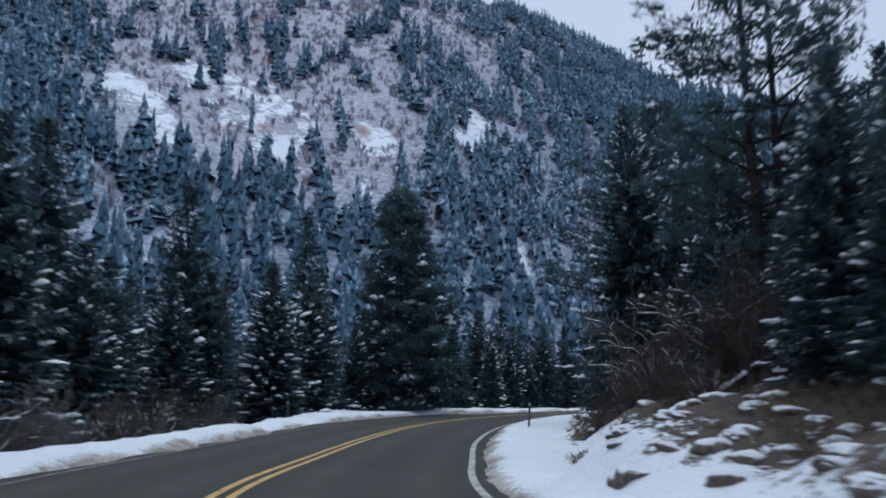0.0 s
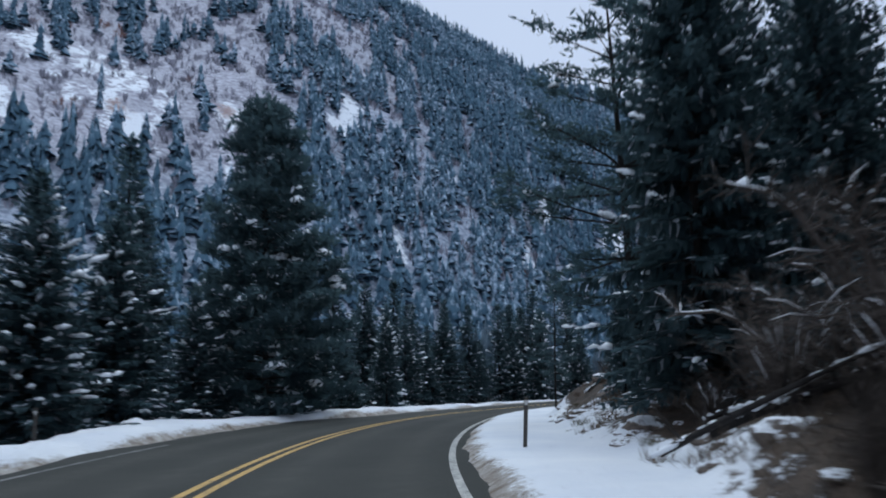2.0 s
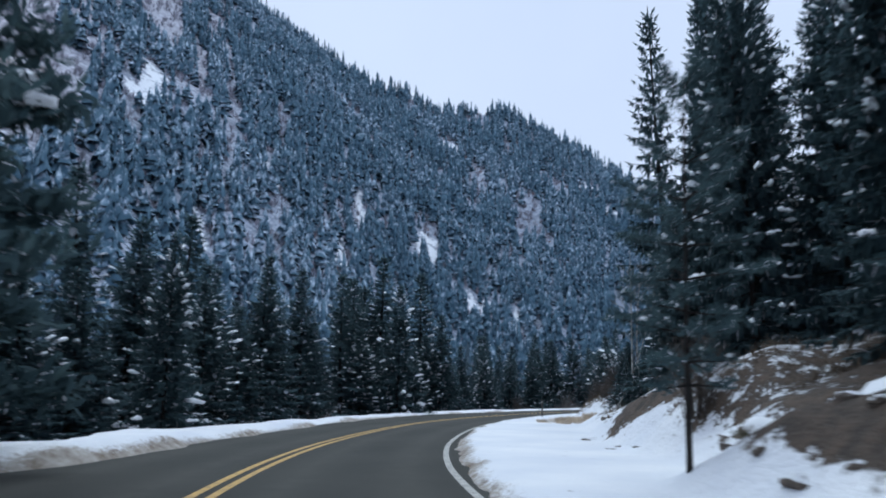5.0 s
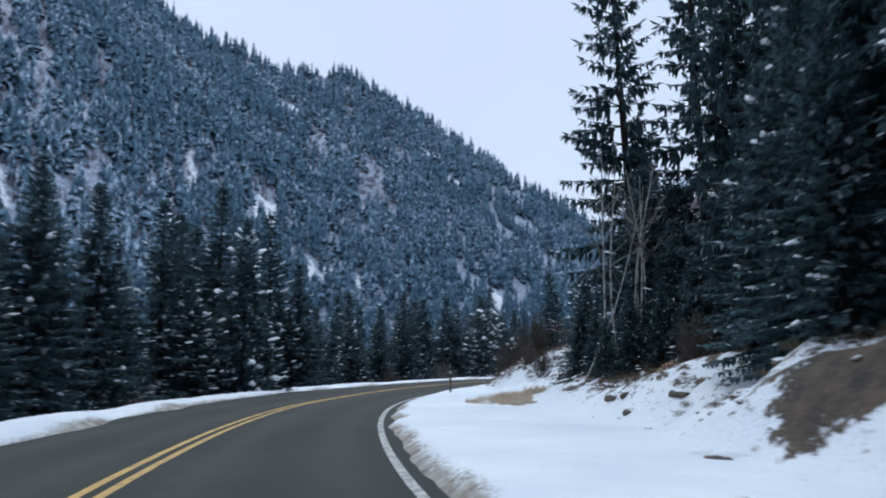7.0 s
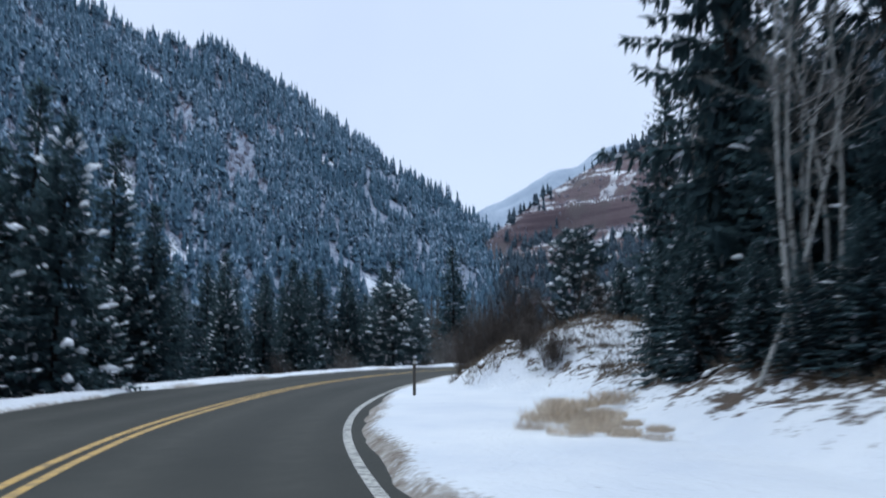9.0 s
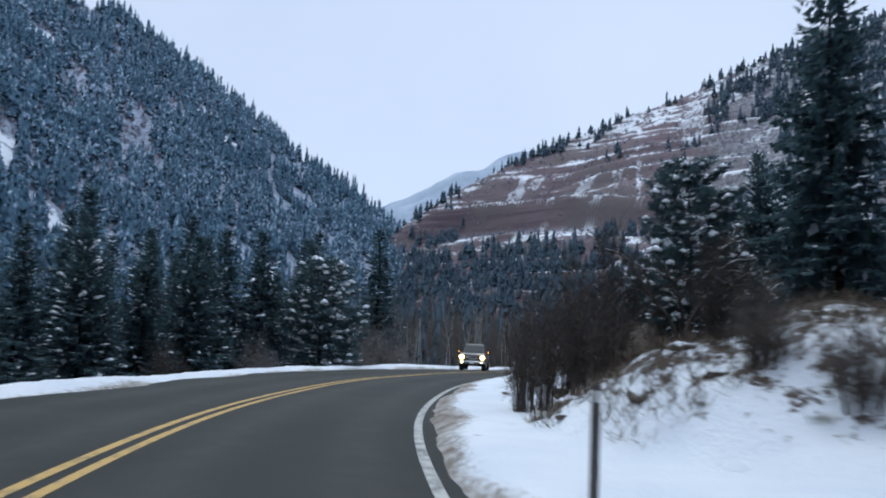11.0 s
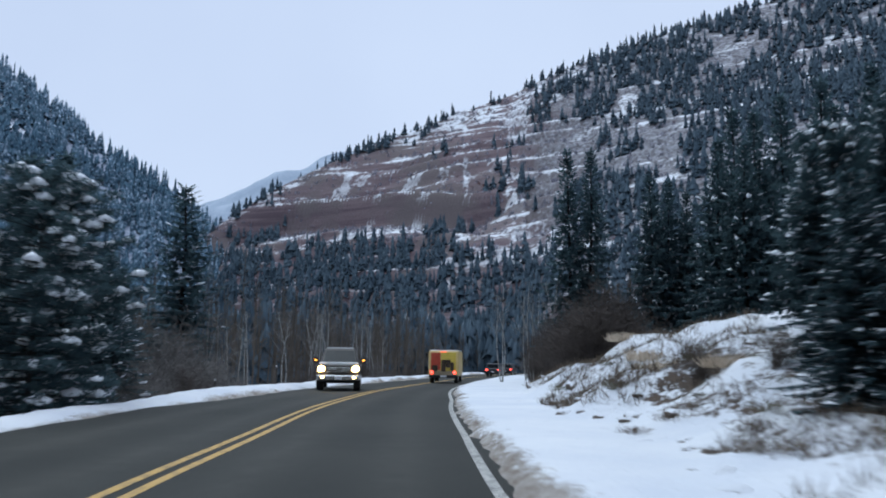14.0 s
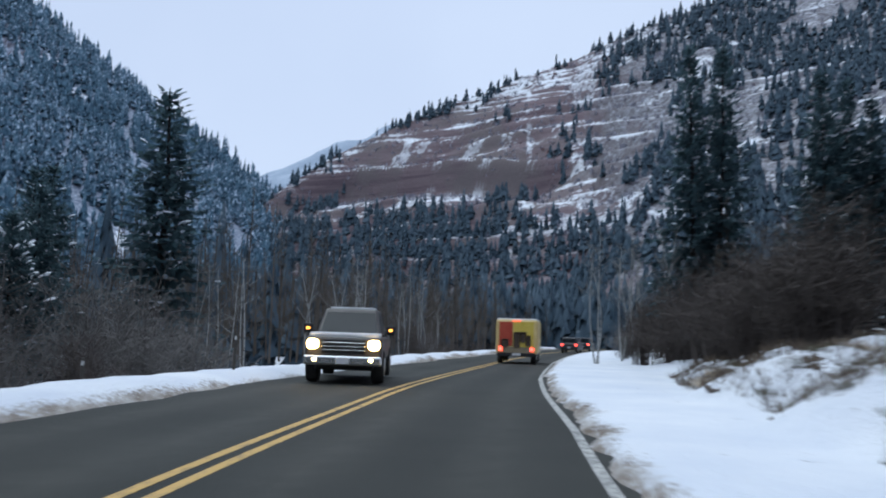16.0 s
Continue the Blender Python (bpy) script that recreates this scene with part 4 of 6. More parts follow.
for s_at, lat, top in ((66, 11.6, 2.4), (67.4, 10.9, 2.8), (65.6, 10.7, 3.6), (66.4, 10.0, 2.8), (67.6, 9.9, 3.2), (69.6, 9.6, 3.6), (71.0, 9.8, 4.2), (72.5, 9.8, 3.8), (64.6, 11.3, 3.8), (63.8, 12.0, 4.4), (64.8, 13.0, 3.0), (68.8, 10.8, 3.0), (59.5, 15.4, 5.0), (62, 15.2, 5.0), (64.2, 15.0, 4.8), (66.4, 14.2, 4.4), (68.6, 14.2, 5.2), (70.8, 14.6, 4.6), (73, 13.4, 5.0), (75.5, 13.8, 4.6), (77.6, 12.0, 4.2),
                       (79.5, 11.4, 4.6), (57, 15.8, 5.0), (71.8, 12.2, 3.6), (69.8, 12.8, 3.2), (104, 14.4, 7.2), (114, 19.2, 9.0), (117, 20.6, 8.8), (101, 16, 9.0),
                       (121.5, 20.8, 9.6), (98, 12.6, 7.0), (106, 17, 11.0), (112, 19, 12.0)):
    plant("spruce" if s_at < 90 else "snowy", s_at, lat, top, 1.3, 4)
for i in range(26):
    s_at, out = -2 + i * 4.4 + rows.uniform(-1.5, 1.5), rows.uniform(16, 27)
    if s_at < 17:
        continue
    plant(rows.choice(("spruce", "slim", "spruce", "pine")), s_at, out, rows.uniform(11, 17) if s_at < 54 else rows.uniform(7, 9) if s_at < 80 else rows.uniform(8, 11.5), 0.9, 9)

# ---- woods farther off and on the mountainsides, in one mesh each ----


def far_woods(name, x, y, z, high, wide, tiers, points, mat, label, seed):
    """Many small conifers: ragged stacked tiers."""
    n = len(x)
    rs = np.random.RandomState(seed)
    vs, fs = [], []
    turn = rs.rand(n) * 6.28
    per = points + 1
    for k in range(tiers):
        lo, hi = k / tiers * 0.86 + 0.04, min(1.0, (k + 1.9) / tiers * 0.9 + 0.08)
        rad = wide * (1 - lo) ** 0.9 * (0.75 + 0.5 * rs.rand(n))
        ang = turn[:, None] + k * 1.3 + np.arange(points)[None] * (6.2832 / points) + rs.rand(n, points) * 0.4
        rr = rad[:, None] * (0.40 + 0.85 * rs.rand(n, points))
        vx = np.concatenate([x[:, None], x[:, None] + rr * np.cos(ang)], 1)
        vy = np.concatenate([y[:, None], y[:, None] + rr * np.sin(ang)], 1)
        vz = np.concatenate([(z + high * hi)[:, None], z[:, None] + high[:, None] * (lo + (rs.rand(n, points) - 0.5) * 0.15)], 1)
        vs.append(np.stack([vx, vy, vz], -1).reshape(-1, 3))
        b = k * n * per + np.arange(n)[:, None] * per
        j = np.arange(points)[None]
        fs.append(np.stack([b + 0 * j, b + 1 + j, b + 1 + (j + 1) % points], -1).reshape(-1, 3))
    v, f = np.concatenate(vs), np.concatenate(fs)
    me = bpy.data.meshes.new(name)
    me.vertices.add(len(v))
    me.vertices.foreach_set("co", v.astype(np.float32).ravel())
    me.loops.add(len(f) * 3)
    me.loops.foreach_set("vertex_index", f.astype(np.int32).ravel())
    me.polygons.add(len(f))
    me.polygons.foreach_set("loop_start", np.arange(0, len(f) * 3, 3, dtype=np.int32))
    me.update(calc_edges=True)
    me.materials.append(mat)
    return tagged(new(name, me), label, "forest", kind="stuff")


def scatter(ridge, foot, reach, az0, az1, count, seed, terrain_seed, rough, keep):
    rs = np.random.RandomState(seed)
    az = az0 + (az1 - az0) * rs.rand(count)
    f = np.interp(az, foot[:, 0], foot[:, 1])
    r = np.sqrt(f ** 2 + ((reach * 1.03) ** 2 - f ** 2) * rs.rand(count))
    u = (r - f) / (reach - f)
    ok = keep(az, u, HUB[0] + r * np.sin(bearing(az)), HUB[1] + r * np.cos(bearing(az)), rs)
    az, r = az[ok], r[ok]
    return HUB[0] + r * np.sin(bearing(az)), HUB[1] + r * np.cos(bearing(az)), slope_z(ridge, foot, reach, az, r, terrain_seed, rough), rs


def left_keep(az, u, x, y, rs):
    r = np.hypot(x - HUB[0], y - HUB[1])
    across = np.radians(az) * 600
    gap_ = value_noise(across, r, 26, 41) * 0.4 + value_noise(across, r * 0.35, 13, 42) * 0.6
    snow, brush = openings(az, r, 11)
    return (gap_ + rs.rand(len(x)) * 0.14 > 0.385 + 0.37 * brush) & (snow < 0.35 + 0.4 * rs.rand(len(x)) ** 3)


def right_keep(az, u, x, y, rs):
    r = np.hypot(x - HUB[0], y - HUB[1])
    gap_ = value_noise(x, y, 50, 43) * 0.6 + value_noise(x, y, 18, 44) * 0.4
    u0 = np.interp(az, (62, 68, 74, 80, 90), (0.76, 0.69, 0.59, 0.50, 0.42))
    cliff = smooth(u, u0 - 0.05, u0) * (1 - 0.55 * smooth(u, 0.95, 0.985)) * (1 - smooth(az, 88.5, 92))
    snow, brush = openings(az, r, 21)
    low = 0.22 * (1 - smooth(u, u0 - 0.12, u0 - 0.03)) * (1 - smooth(az, 88, 96))
    return (gap_ + rs.rand(len(x)) * 0.25 > 0.46 - low + 0.34 * cliff + 0.13 * smooth(az, 84, 92)) & (snow < 0.12 + 0.4 * rs.rand(len(x)) ** 3)


def far_brush(name, x, y, z, high, wide, label, seed, blades=11):
    """Many small leafless bushes: fans of thin twigs."""
    n = len(x)
    rs = np.random.RandomState(seed)
    a, lean = rs.rand(n, blades) * 6.28, rs.rand(n, blades)
    foot = np.stack([x[:, None] + wide[:, None] * 0.35 * lean * np.cos(a), y[:, None] + wide[:, None] * 0.35 * lean * np.sin(a), z[:, None] + 0 * a], -1)
    tip = foot + np.stack([wide[:, None] * 0.8 * lean * np.cos(a), wide[:, None] * 0.8 * lean * np.sin(a), high[:, None] * (1.1 - 0.45 * lean) * (0.7 + 0.4 * rs.rand(n, blades))], -1)
    turn = rs.rand(n, blades) * 6.28
    thick = (0.10 * wide)[:, None, None] * np.stack([np.cos(turn), np.sin(turn), 0 * turn], -1)
    mid = foot * 0.45 + tip * 0.55
    v = np.stack([foot, mid + thick, tip, mid - thick], 2).reshape(-1, 3)
    me = bpy.data.meshes.new(name)
    m = n * blades
    me.vertices.add(m * 4)
    me.vertices.foreach_set("co", v.astype(np.float32).ravel())
    me.loops.add(m * 4)
    me.loops.foreach_set("vertex_index", np.arange(m * 4, dtype=np.int32))
    me.polygons.add(m)
    me.polygons.foreach_set("loop_start", np.arange(0, m * 4, 4, dtype=np.int32))
    me.update(calc_edges=True)
    me.materials.append(BRUSH)
    return tagged(new(name, me), label, "brush", kind="stuff")


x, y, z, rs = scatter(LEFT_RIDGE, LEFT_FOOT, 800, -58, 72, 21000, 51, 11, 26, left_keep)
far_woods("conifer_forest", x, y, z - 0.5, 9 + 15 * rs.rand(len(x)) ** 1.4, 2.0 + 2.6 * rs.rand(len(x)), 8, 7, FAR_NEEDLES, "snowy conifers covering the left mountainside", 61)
x, y, z, rs = scatter(RIGHT_RIDGE, RIGHT_FOOT, 700, 55, 118, 8500, 52, 21, 18, right_keep)
far_woods("conifer_forest", x, y, z - 0.5, 6 + 8 * rs.rand(len(x)), 1.6 + 1.8 * rs.rand(len(x)), 6, 7, DARK_NEEDLES, "scattered snowy conifers on the red mountainside", 62)
x, y, z, rs = scatter(LEFT_RIDGE, LEFT_FOOT, 800, -58, 45, 15000, 53, 11, 26, lambda az, u, x, y, rs: (u > 0.12) & (openings(az, np.hypot(x - HUB[0], y - HUB[1]), 11)[0] < 0.5 + 0.4 * rs.rand(len(x))))
far_brush("leafless_thicket", x, y, z - 0.5, 3 + 3 * rs.rand(len(x)), 1.8 + 2.0 * rs.rand(len(x)), "grey leafless brush on the mountainside", 63)
x, y, z, rs = scatter(RIGHT_RIDGE, RIGHT_FOOT, 700, 58, 118, 5000, 54, 21, 18, lambda az, u, x, y, rs: rs.rand(len(x)) < 0.8)
far_brush("leafless_thicket", x, y, z - 0.5, 2 + 2.5 * rs.rand(len(x)), 1.4 + 1.8 * rs.rand(len(x)), "grey leafless brush on the mountainside", 64)
# the wood at the spur's foot
rs = np.random.RandomState(72)
faz = rs.uniform(56, 96, 2200)
fr = 165 + (np.interp(faz, RIGHT_FOOT[:, 0], RIGHT_FOOT[:, 1]) - 120) * rs.rand(2200)
fx_, fy_ = HUB[0] + fr * np.sin(bearing(faz)), HUB[1] + fr * np.cos(bearing(faz))
fs_, fl_ = road_coords(np.stack([fx_, fy_], -1))
ok = (np.abs(fl_) > 16) | (fs_ > 240)
fx_, fy_ = fx_[ok], fy_[ok]
far_woods("conifer_forest", fx_, fy_, np.maximum(slope_z(RIGHT_RIDGE, RIGHT_FOOT, 700, faz[ok], fr[ok], 21, 18), -5.0) - 0.3, 9 + 9 * rs.rand(len(fx_)), 1.5 + 1.2 * rs.rand(len(fx_)), 8, 8, DARK_NEEDLES, "dark conifers at the foot of the spur", 66)
# valley floor woods beyond the first rows
rs = np.random.RandomState(71)
vx, vy = rs.uniform(-90, 420, 5200), rs.uniform(-20, 420, 5200)
vs_, vlat = road_coords(np.stack([vx, vy], -1))
ok = ((vlat < -20 - 14 * ((vs_ > 95) & (vs_ < 150))) | (vlat > 24) | (vs_ > 222)) & (np.hypot(vx - HUB[0], vy - HUB[1]) < 430) & (value_noise(vx, vy, 30, 45) > 0.22)
vx, vy, vlat, vs_ = vx[ok], vy[ok], vlat[ok], vs_[ok]
inside = (vx > -60) & (vx < 170) & (vy > -40) & (vy < 140)
vz = np.where(inside, ground_z(vx, vy), -5.0)
vh = np.where(vlat > 0, 9 + 6 * rs.rand(len(vx)), 8 + 6 * rs.rand(len(vx)))
far_woods("conifer_forest", vx, vy, vz - 0.3, vh, 1.3 + 0.9 * rs.rand(len(vx)), 9, 8, DARK_NEEDLES, "dense conifers on the valley floor", 65)

# ---- bare trees and shrubs ----


def bare_tree(seed, high, stems, lean=0.05, spread=0.35, twigs=9):
    rnd = random.Random(seed)
    wood, fine = Kit(), Kit()
    for _ in range(stems):
        a = rnd.random() * 6.28
        tilt = Vector((math.cos(a), math.sin(a), 0)) * rnd.uniform(0.3, 1.0) * lean * high
        off = Vector((math.cos(a), math.sin(a), 0)) * rnd.uniform(0, 0.25)
        top = high * rnd.uniform(0.75, 1.0)
        bend = Vector((rnd.uniform(-0.3, 0.3), rnd.uniform(-0.3, 0.3), 0))
        stem = lambda u: off + tilt * u + bend * math.sin(u * 4) + Vector((0, 0, top * u))
        wood.tube([stem(i / 8) for i in range(9)], [0.0052 * high * (1 - i / 8) ** 0.8 + 0.008 for i in range(9)], 7)
        for i in range(int(16 * high / 8)):
            u = rnd.uniform(0.5, 0.98)
            w = rnd.random() * 6.28
            d = Vector((math.cos(w), math.sin(w), rnd.uniform(0.4, 1.3))).normalized()
            long = high * rnd.uniform(0.08, 0.24) * (1.15 - u)
            p = stem(u)
            q = p + d * long
            r = q + (d + Vector((0, 0, 0.4))).normalized() * long * 0.5
            wood.tube([p, q, r], [0.006 + 0.0011 * high * (1 - u), 0.006, 0.003], 3)
            for _ in range(twigs):
                t = p + (q - p) * rnd.uniform(0.3, 1.0) if rnd.random() < 0.6 else q + (r - q) * rnd.random()
                e = (d + Vector((rnd.gauss(0, 0.6), rnd.gauss(0, 0.6), rnd.gauss(0.3, 0.5)))).normalized()
                fine.spray(t, e, e.orthogonal().normalized(), long * rnd.uniform(0.25, 0.6), 0.010)
    return wood, fine


def shrub(seed, high, wide, stems=34, snow=0.0):
    rnd = random.Random(seed)
    wood, fine, white = Kit(), Kit(), Kit()
    for _ in range(stems):
        a = rnd.random() * 6.28
        out = Vector((math.cos(a), math.sin(a), 0)) * rnd.uniform(0.1, 1.0) * wide
        top = high * rnd.uniform(0.55, 1.0) * (1.1 - 0.45 * out.length / wide)
        foot = out * 0.35
        arc = lambda u: foot + out * (0.65 * u * u) + Vector((0, 0, top * (1.25 * u - 0.25 * u * u)))
        wood.tube([arc(0), arc(0.35), arc(0.7), arc(1)], [0.022, 0.016, 0.010, 0.004], 3)
        if snow > 0.08 and rnd.random() < 0.4:
            a0 = rnd.uniform(0.25, 0.6)
            over = Vector((0, 0, 0.016))
            white.tube([arc(a0 + 0.1 * q) + over for q in range(5)], [0.004, 0.015, 0.011, 0.016, 0.004], 5)
        for _ in range(24):
            u = rnd.uniform(0.2, 1.0)
            d = Vector((rnd.gauss(0, 0.8), rnd.gauss(0, 0.8), rnd.gauss(0.6, 0.5))).normalized()
            long = high * rnd.uniform(0.10, 0.26)
            p = arc(u)
            fine.spray(p, d, d.orthogonal().normalized(), long, 0.009)
            e = (d + Vector((rnd.gauss(0, 0.7), rnd.gauss(0, 0.7), rnd.gauss(0.2, 0.5)))).normalized()
            fine.spray(p + d * long * 0.6, e, e.orthogonal().normalized(), long * 0.6, 0.007)
    return wood, fine, white


def set_down(s, lat, turn=0.0, scale=(1, 1, 1), sink=0.05, tilt=(0, 0)):
    xy, z = spots_z([(s, lat)])
    return Matrix.LocRotScale((xy[0][0], xy[0][1], float(z[0]) - sink), Euler((tilt[0], tilt[1], turn)), scale)


aspens = []
for seed, stems, high in ((201, 1, 8), (202, 2, 8), (203, 3, 8)):
    wood, fine = bare_tree(seed, high, stems)
    t = tagged(new("aspen_tree"), "leafless pale-barked aspen at the wood's edge", "tree", "bare aspens")
    child("trunk", raw_mesh("trunk", wood.v, wood.f, ASPEN, True), t)
    tagged(child("twig_haze", raw_mesh("twig_haze", fine.v, fine.f, TWIG_GREY), t), kind="stuff")
    aspens.append(t)
spent = set()
ASPENS = [(66.8, 10.1, 8.8, 0, 0), (67.3, 10.6, 8.4, 0, 0.02), (67.8, 11.2, 8.0, 0, 0.05), (66.6, 9.3, 7.2, 0, 0.33), (68.6, 11.4, 9.0, 1, 0), (69.5, 11.6, 8.0, 0, 0.05), (141.5, -13.4, 8.0, 0, 0), (140.2, -12.3, 7.8, 0, 0.08), (149.5, 5.6, 8.5, 2, 0), (141, -11.5, 8.5, 1, 0), (148, -9.0, 8.0, 1, 0), (152, 8.0, 9.0, 2, 0), (157, -10, 9.0, 2, 0), (149, 9.5, 9.5, 1, 0), (143, -15, 9.0, 2, 0), (160, 7.5, 9.0, 2, 0)]
ASPENS += [(165, -9, 9.0, 2, 0), (155, -13, 10.0, 1, 0), (171, 9, 9.5, 2, 0), (176, -10, 9.5, 2, 0), (183, 8.5, 9.0, 1, 0), (168, -14, 11.0, 2, 0), (188, -12, 10.0, 2, 0), (162, 12, 10.0, 2, 0), (178, 13, 10.0, 1, 0), (120, -14.5, 8.5, 2, 0), (74.0, 11.4, 8.5, 2, 0)]
for i, (s_at, lat, high, k, lean) in enumerate(ASPENS):
    foot = set_down(s_at, lat, 0, (1, 1, 1), 0.1)
    ahead = on_road(s_at + 1, 0) - on_road(s_at, 0)
    m = foot @ Matrix.Rotation(lean, 4, ahead) @ Matrix.Rotation(i * 1.7, 4, "Z") @ Matrix.Scale(high / 8, 4)
    if k not in spent:
        spent.add(k)
        aspens[k].matrix_basis = m
    else:
        copy_thing(aspens[k], m @ Matrix.Diagonal((*(1 / v for v in aspens[k].scale), 1)))

def snowy_tree(seed, high):
    rnd = random.Random(seed)
    wood, fine, white = Kit(), Kit(), Kit()
    for _ in range(9):
        a = rnd.random() * 6.28
        out = Vector((math.cos(a), math.sin(a), 0))
        side = Vector((-out.y, out.x, 0))
        reach, top, bow = high * rnd.uniform(0.45, 0.9), high * rnd.uniform(0.35, 0.9), rnd.uniform(-0.5, 0.5)
        limb = lambda u: out * (reach * u) + side * (bow * math.sin(u * 4.5) * 0.5) + Vector((0, 0, top * (1.6 * u - 0.6 * u * u) + 0.10 * math.sin(u * 11)))
        pts = [limb(q / 9) for q in range(10)]
        wood.tube(pts, [0.05 * (1 - q / 10.5) + 0.006 for q in range(10)], 5)
        first = rnd.randrange(2, 5)
        white.tube([p + Vector((0, 0, 0.05 * (1 - (first + q) / 10.5) + 0.012)) for q, p in enumerate(pts[first:])], [0.006 if q in (0, 9 - first) else rnd.uniform(0.005, 0.017) for q in range(10 - first)], 5)
        for _ in range(16):
            u = rnd.uniform(0.3, 1.0)
            d = (out * rnd.uniform(-0.2, 0.9) + side * rnd.uniform(-1, 1) + Vector((0, 0, rnd.uniform(-0.1, 0.9)))).normalized()
            long = high * rnd.uniform(0.12, 0.3)
            p = limb(u)
            q = p + d * long * 0.6 + Vector((0, 0, 0.06))
            wood.tube([p, q, p + d * long], [0.013, 0.009, 0.003], 3)
            if rnd.random() < 0.22:
                up = Vector((0, 0, 0.016))
                white.tube([p + up, q + up, p + d * long + up], [0.004, 0.010, 0.003], 4)
            for _ in range(7):
                e = (d + Vector((rnd.gauss(0, 0.7), rnd.gauss(0, 0.7), rnd.gauss(0.2, 0.5)))).normalized()
                fine.spray(p + (q - p) * rnd.random(), e, e.orthogonal().normalized(), long * rnd.uniform(0.3, 0.7), 0.008)
    return wood, fine, white


snag = None
for seed, s_at, lat, k in ((411, 20.8, 8.8, 1.25), (411, 17.6, 9.6, 1.1), (411, 23.4, 9.2, 1.1), (411, 13.8, 8.4, 0.8), (411, 86.6, 8.8, 0.9), (411, 9, -7.4, 0.9), (411, 15.5, -7.6, 0.9), (411, 21.5, -7.5, 0.8), (411, 62, -7.0, 0.6), (411, 71, -7.2, 0.7)):
    m = set_down(s_at, lat, s_at * 1.9, (k, k, k), 0.06)
    if snag is None:
        wood, fine, white = snowy_tree(seed, 2.8)
        snag = tagged(new("small_tree"), "small leafless tree with snow along its crooked limbs", "tree", "snowy leafless trees")
        child("trunk", raw_mesh("trunk", wood.v, wood.f, TWIG, True), snag)
        tagged(child("twig_haze", raw_mesh("twig_haze", fine.v, fine.f, TWIG), snag), kind="stuff")
        tagged(child("snow_load", raw_mesh("snow_load", white.v, white.f, SNOW, True), snag, "white snow along the limbs"), kind="stuff")
        snag.matrix_basis = m
    else:
        copy_thing(snag, m @ Matrix.Diagonal((*(1 / v for v in snag.scale), 1)))

bushes = []
for seed, high, wide, mat, snow, label in ((301, 3, 1.6, TWIG, 0.02, "dense leafless brown shrub at the roadside"), (302, 3, 2.0, TWIG, 0.02, "dense leafless brown shrub at the roadside"),
                                           (303, 2.4, 1.5, TWIG, 0.16, "leafless shrub with snow on its twigs"), (304, 3, 1.8, TWIG_GREY, 0.05, "grey leafless shrub by the road")):
    wood, fine, white = shrub(seed, high, wide, 46 if snow < 0.1 else 36, snow * 0.6)
    t = tagged(new("shrub"), label, "shrub", "leafless shrubs")
    child("stem_clump", raw_mesh("stem_clump", wood.v, wood.f, mat), t)
    tagged(child("twig_haze", raw_mesh("twig_haze", fine.v, fine.f, mat), t), kind="stuff")
    if white.f:
        tagged(child("snow_load", raw_mesh("snow_load", white.v, white.f, SNOW, True), t, "white snow on the twigs"), kind="stuff")
    bushes.append(t)
spent = set()
rnd = random.Random(9)
SHRUBS = [(84.2, 5.3, 0.42, 0), (84.8, 5.7, 0.46, 1), (85.3, 6.3, 0.46, 0), (84.4, 6.4, 0.5, 1), (84.9, 7.0, 0.5, 0), (120, -11.0, 1.4, 3), (124, -12.0, 1.6, 3), (128, -11.6, 1.6, 3), (131, -12.8, 1.7, 3), (135, -13.4, 1.7, 3), (138, -12.6, 1.6, 3), (61.5, 11.2, 0.45, 0), (63.4, 11.8, 0.5, 1), (65.2, 11.0, 0.4, 0), (71.6, 10.8, 0.45, 1), (74.2, 10.6, 0.45, 0), (77.6, 8.0, 0.4, 1), (78.6, 7.4, 0.4, 0), (11.4, 8.6, 0.8, 1), (13.0, 8.2, 0.6, 0), (11.8, 7.6, 0.5, 2), (12.6, 7.2, 0.45, 0), (24.4, 8.6, 0.5, 0), (26.4, 9.2, 0.5, 1), (88.6, 8.8, 0.35, 0), (23.5, 8.2, 0.9, 2), (21.0, 8.6, 1.0, 2), (22.2, 9.4, 1.1, 2), (19, 8.2, 0.8, 2), (25.5, 7.8, 0.5, 2), (16.5, 8.6, 0.8, 2), (16.4, 7.0, 0.4, 0), (17.9, 6.7, 0.4, 1), (19.4, 6.8, 0.4, 0), (17.2, 7.8, 0.55, 1), (18.8, 7.6, 0.55, 0), (8, -7.4, 0.9, 2), (11, -7.8, 1.0, 2), (14, -7.2, 0.9, 2)]
SHRUBS += [(17, -7.6, 1.0, 3), (20, -7.2, 0.9, 2), (23, -7.8, 1.1, 2), (5, -7.6, 1.0, 2), (26, -7.4, 0.8, 3), (46.5, 8.4, 0.6, 0), (107.5, 9.4, 0.28, 0), (104.6, 8.4, 0.24, 0), (102.6, 8.8, 0.28, 1), (115, -8.0, 0.9, 3), (118, -8.8, 1.0, 3), (103, -7.6, 0.8, 3), (122, -8.2, 0.9, 0), (80.5, 7.6, 0.5, 0), (127, -9.2, 1.0, 3), (96, -7.4, 0.7, 0)]
for i in range(34):  # the dark thicket past the open slope
    SHRUBS.append((124 + i * 1.1 + rnd.uniform(-1, 1), rnd.uniform(8.8, 11.5 + min(4.0, 0.12 * i)), rnd.uniform(1.0, 1.5), rnd.choice((0, 1, 1))))
for i in range(22):
    SHRUBS.append((146 + i * 2.4, rnd.choice((-1, 1)) * rnd.uniform(7.5, 12), rnd.uniform(0.8, 1.3), rnd.choice((0, 1, 3))))
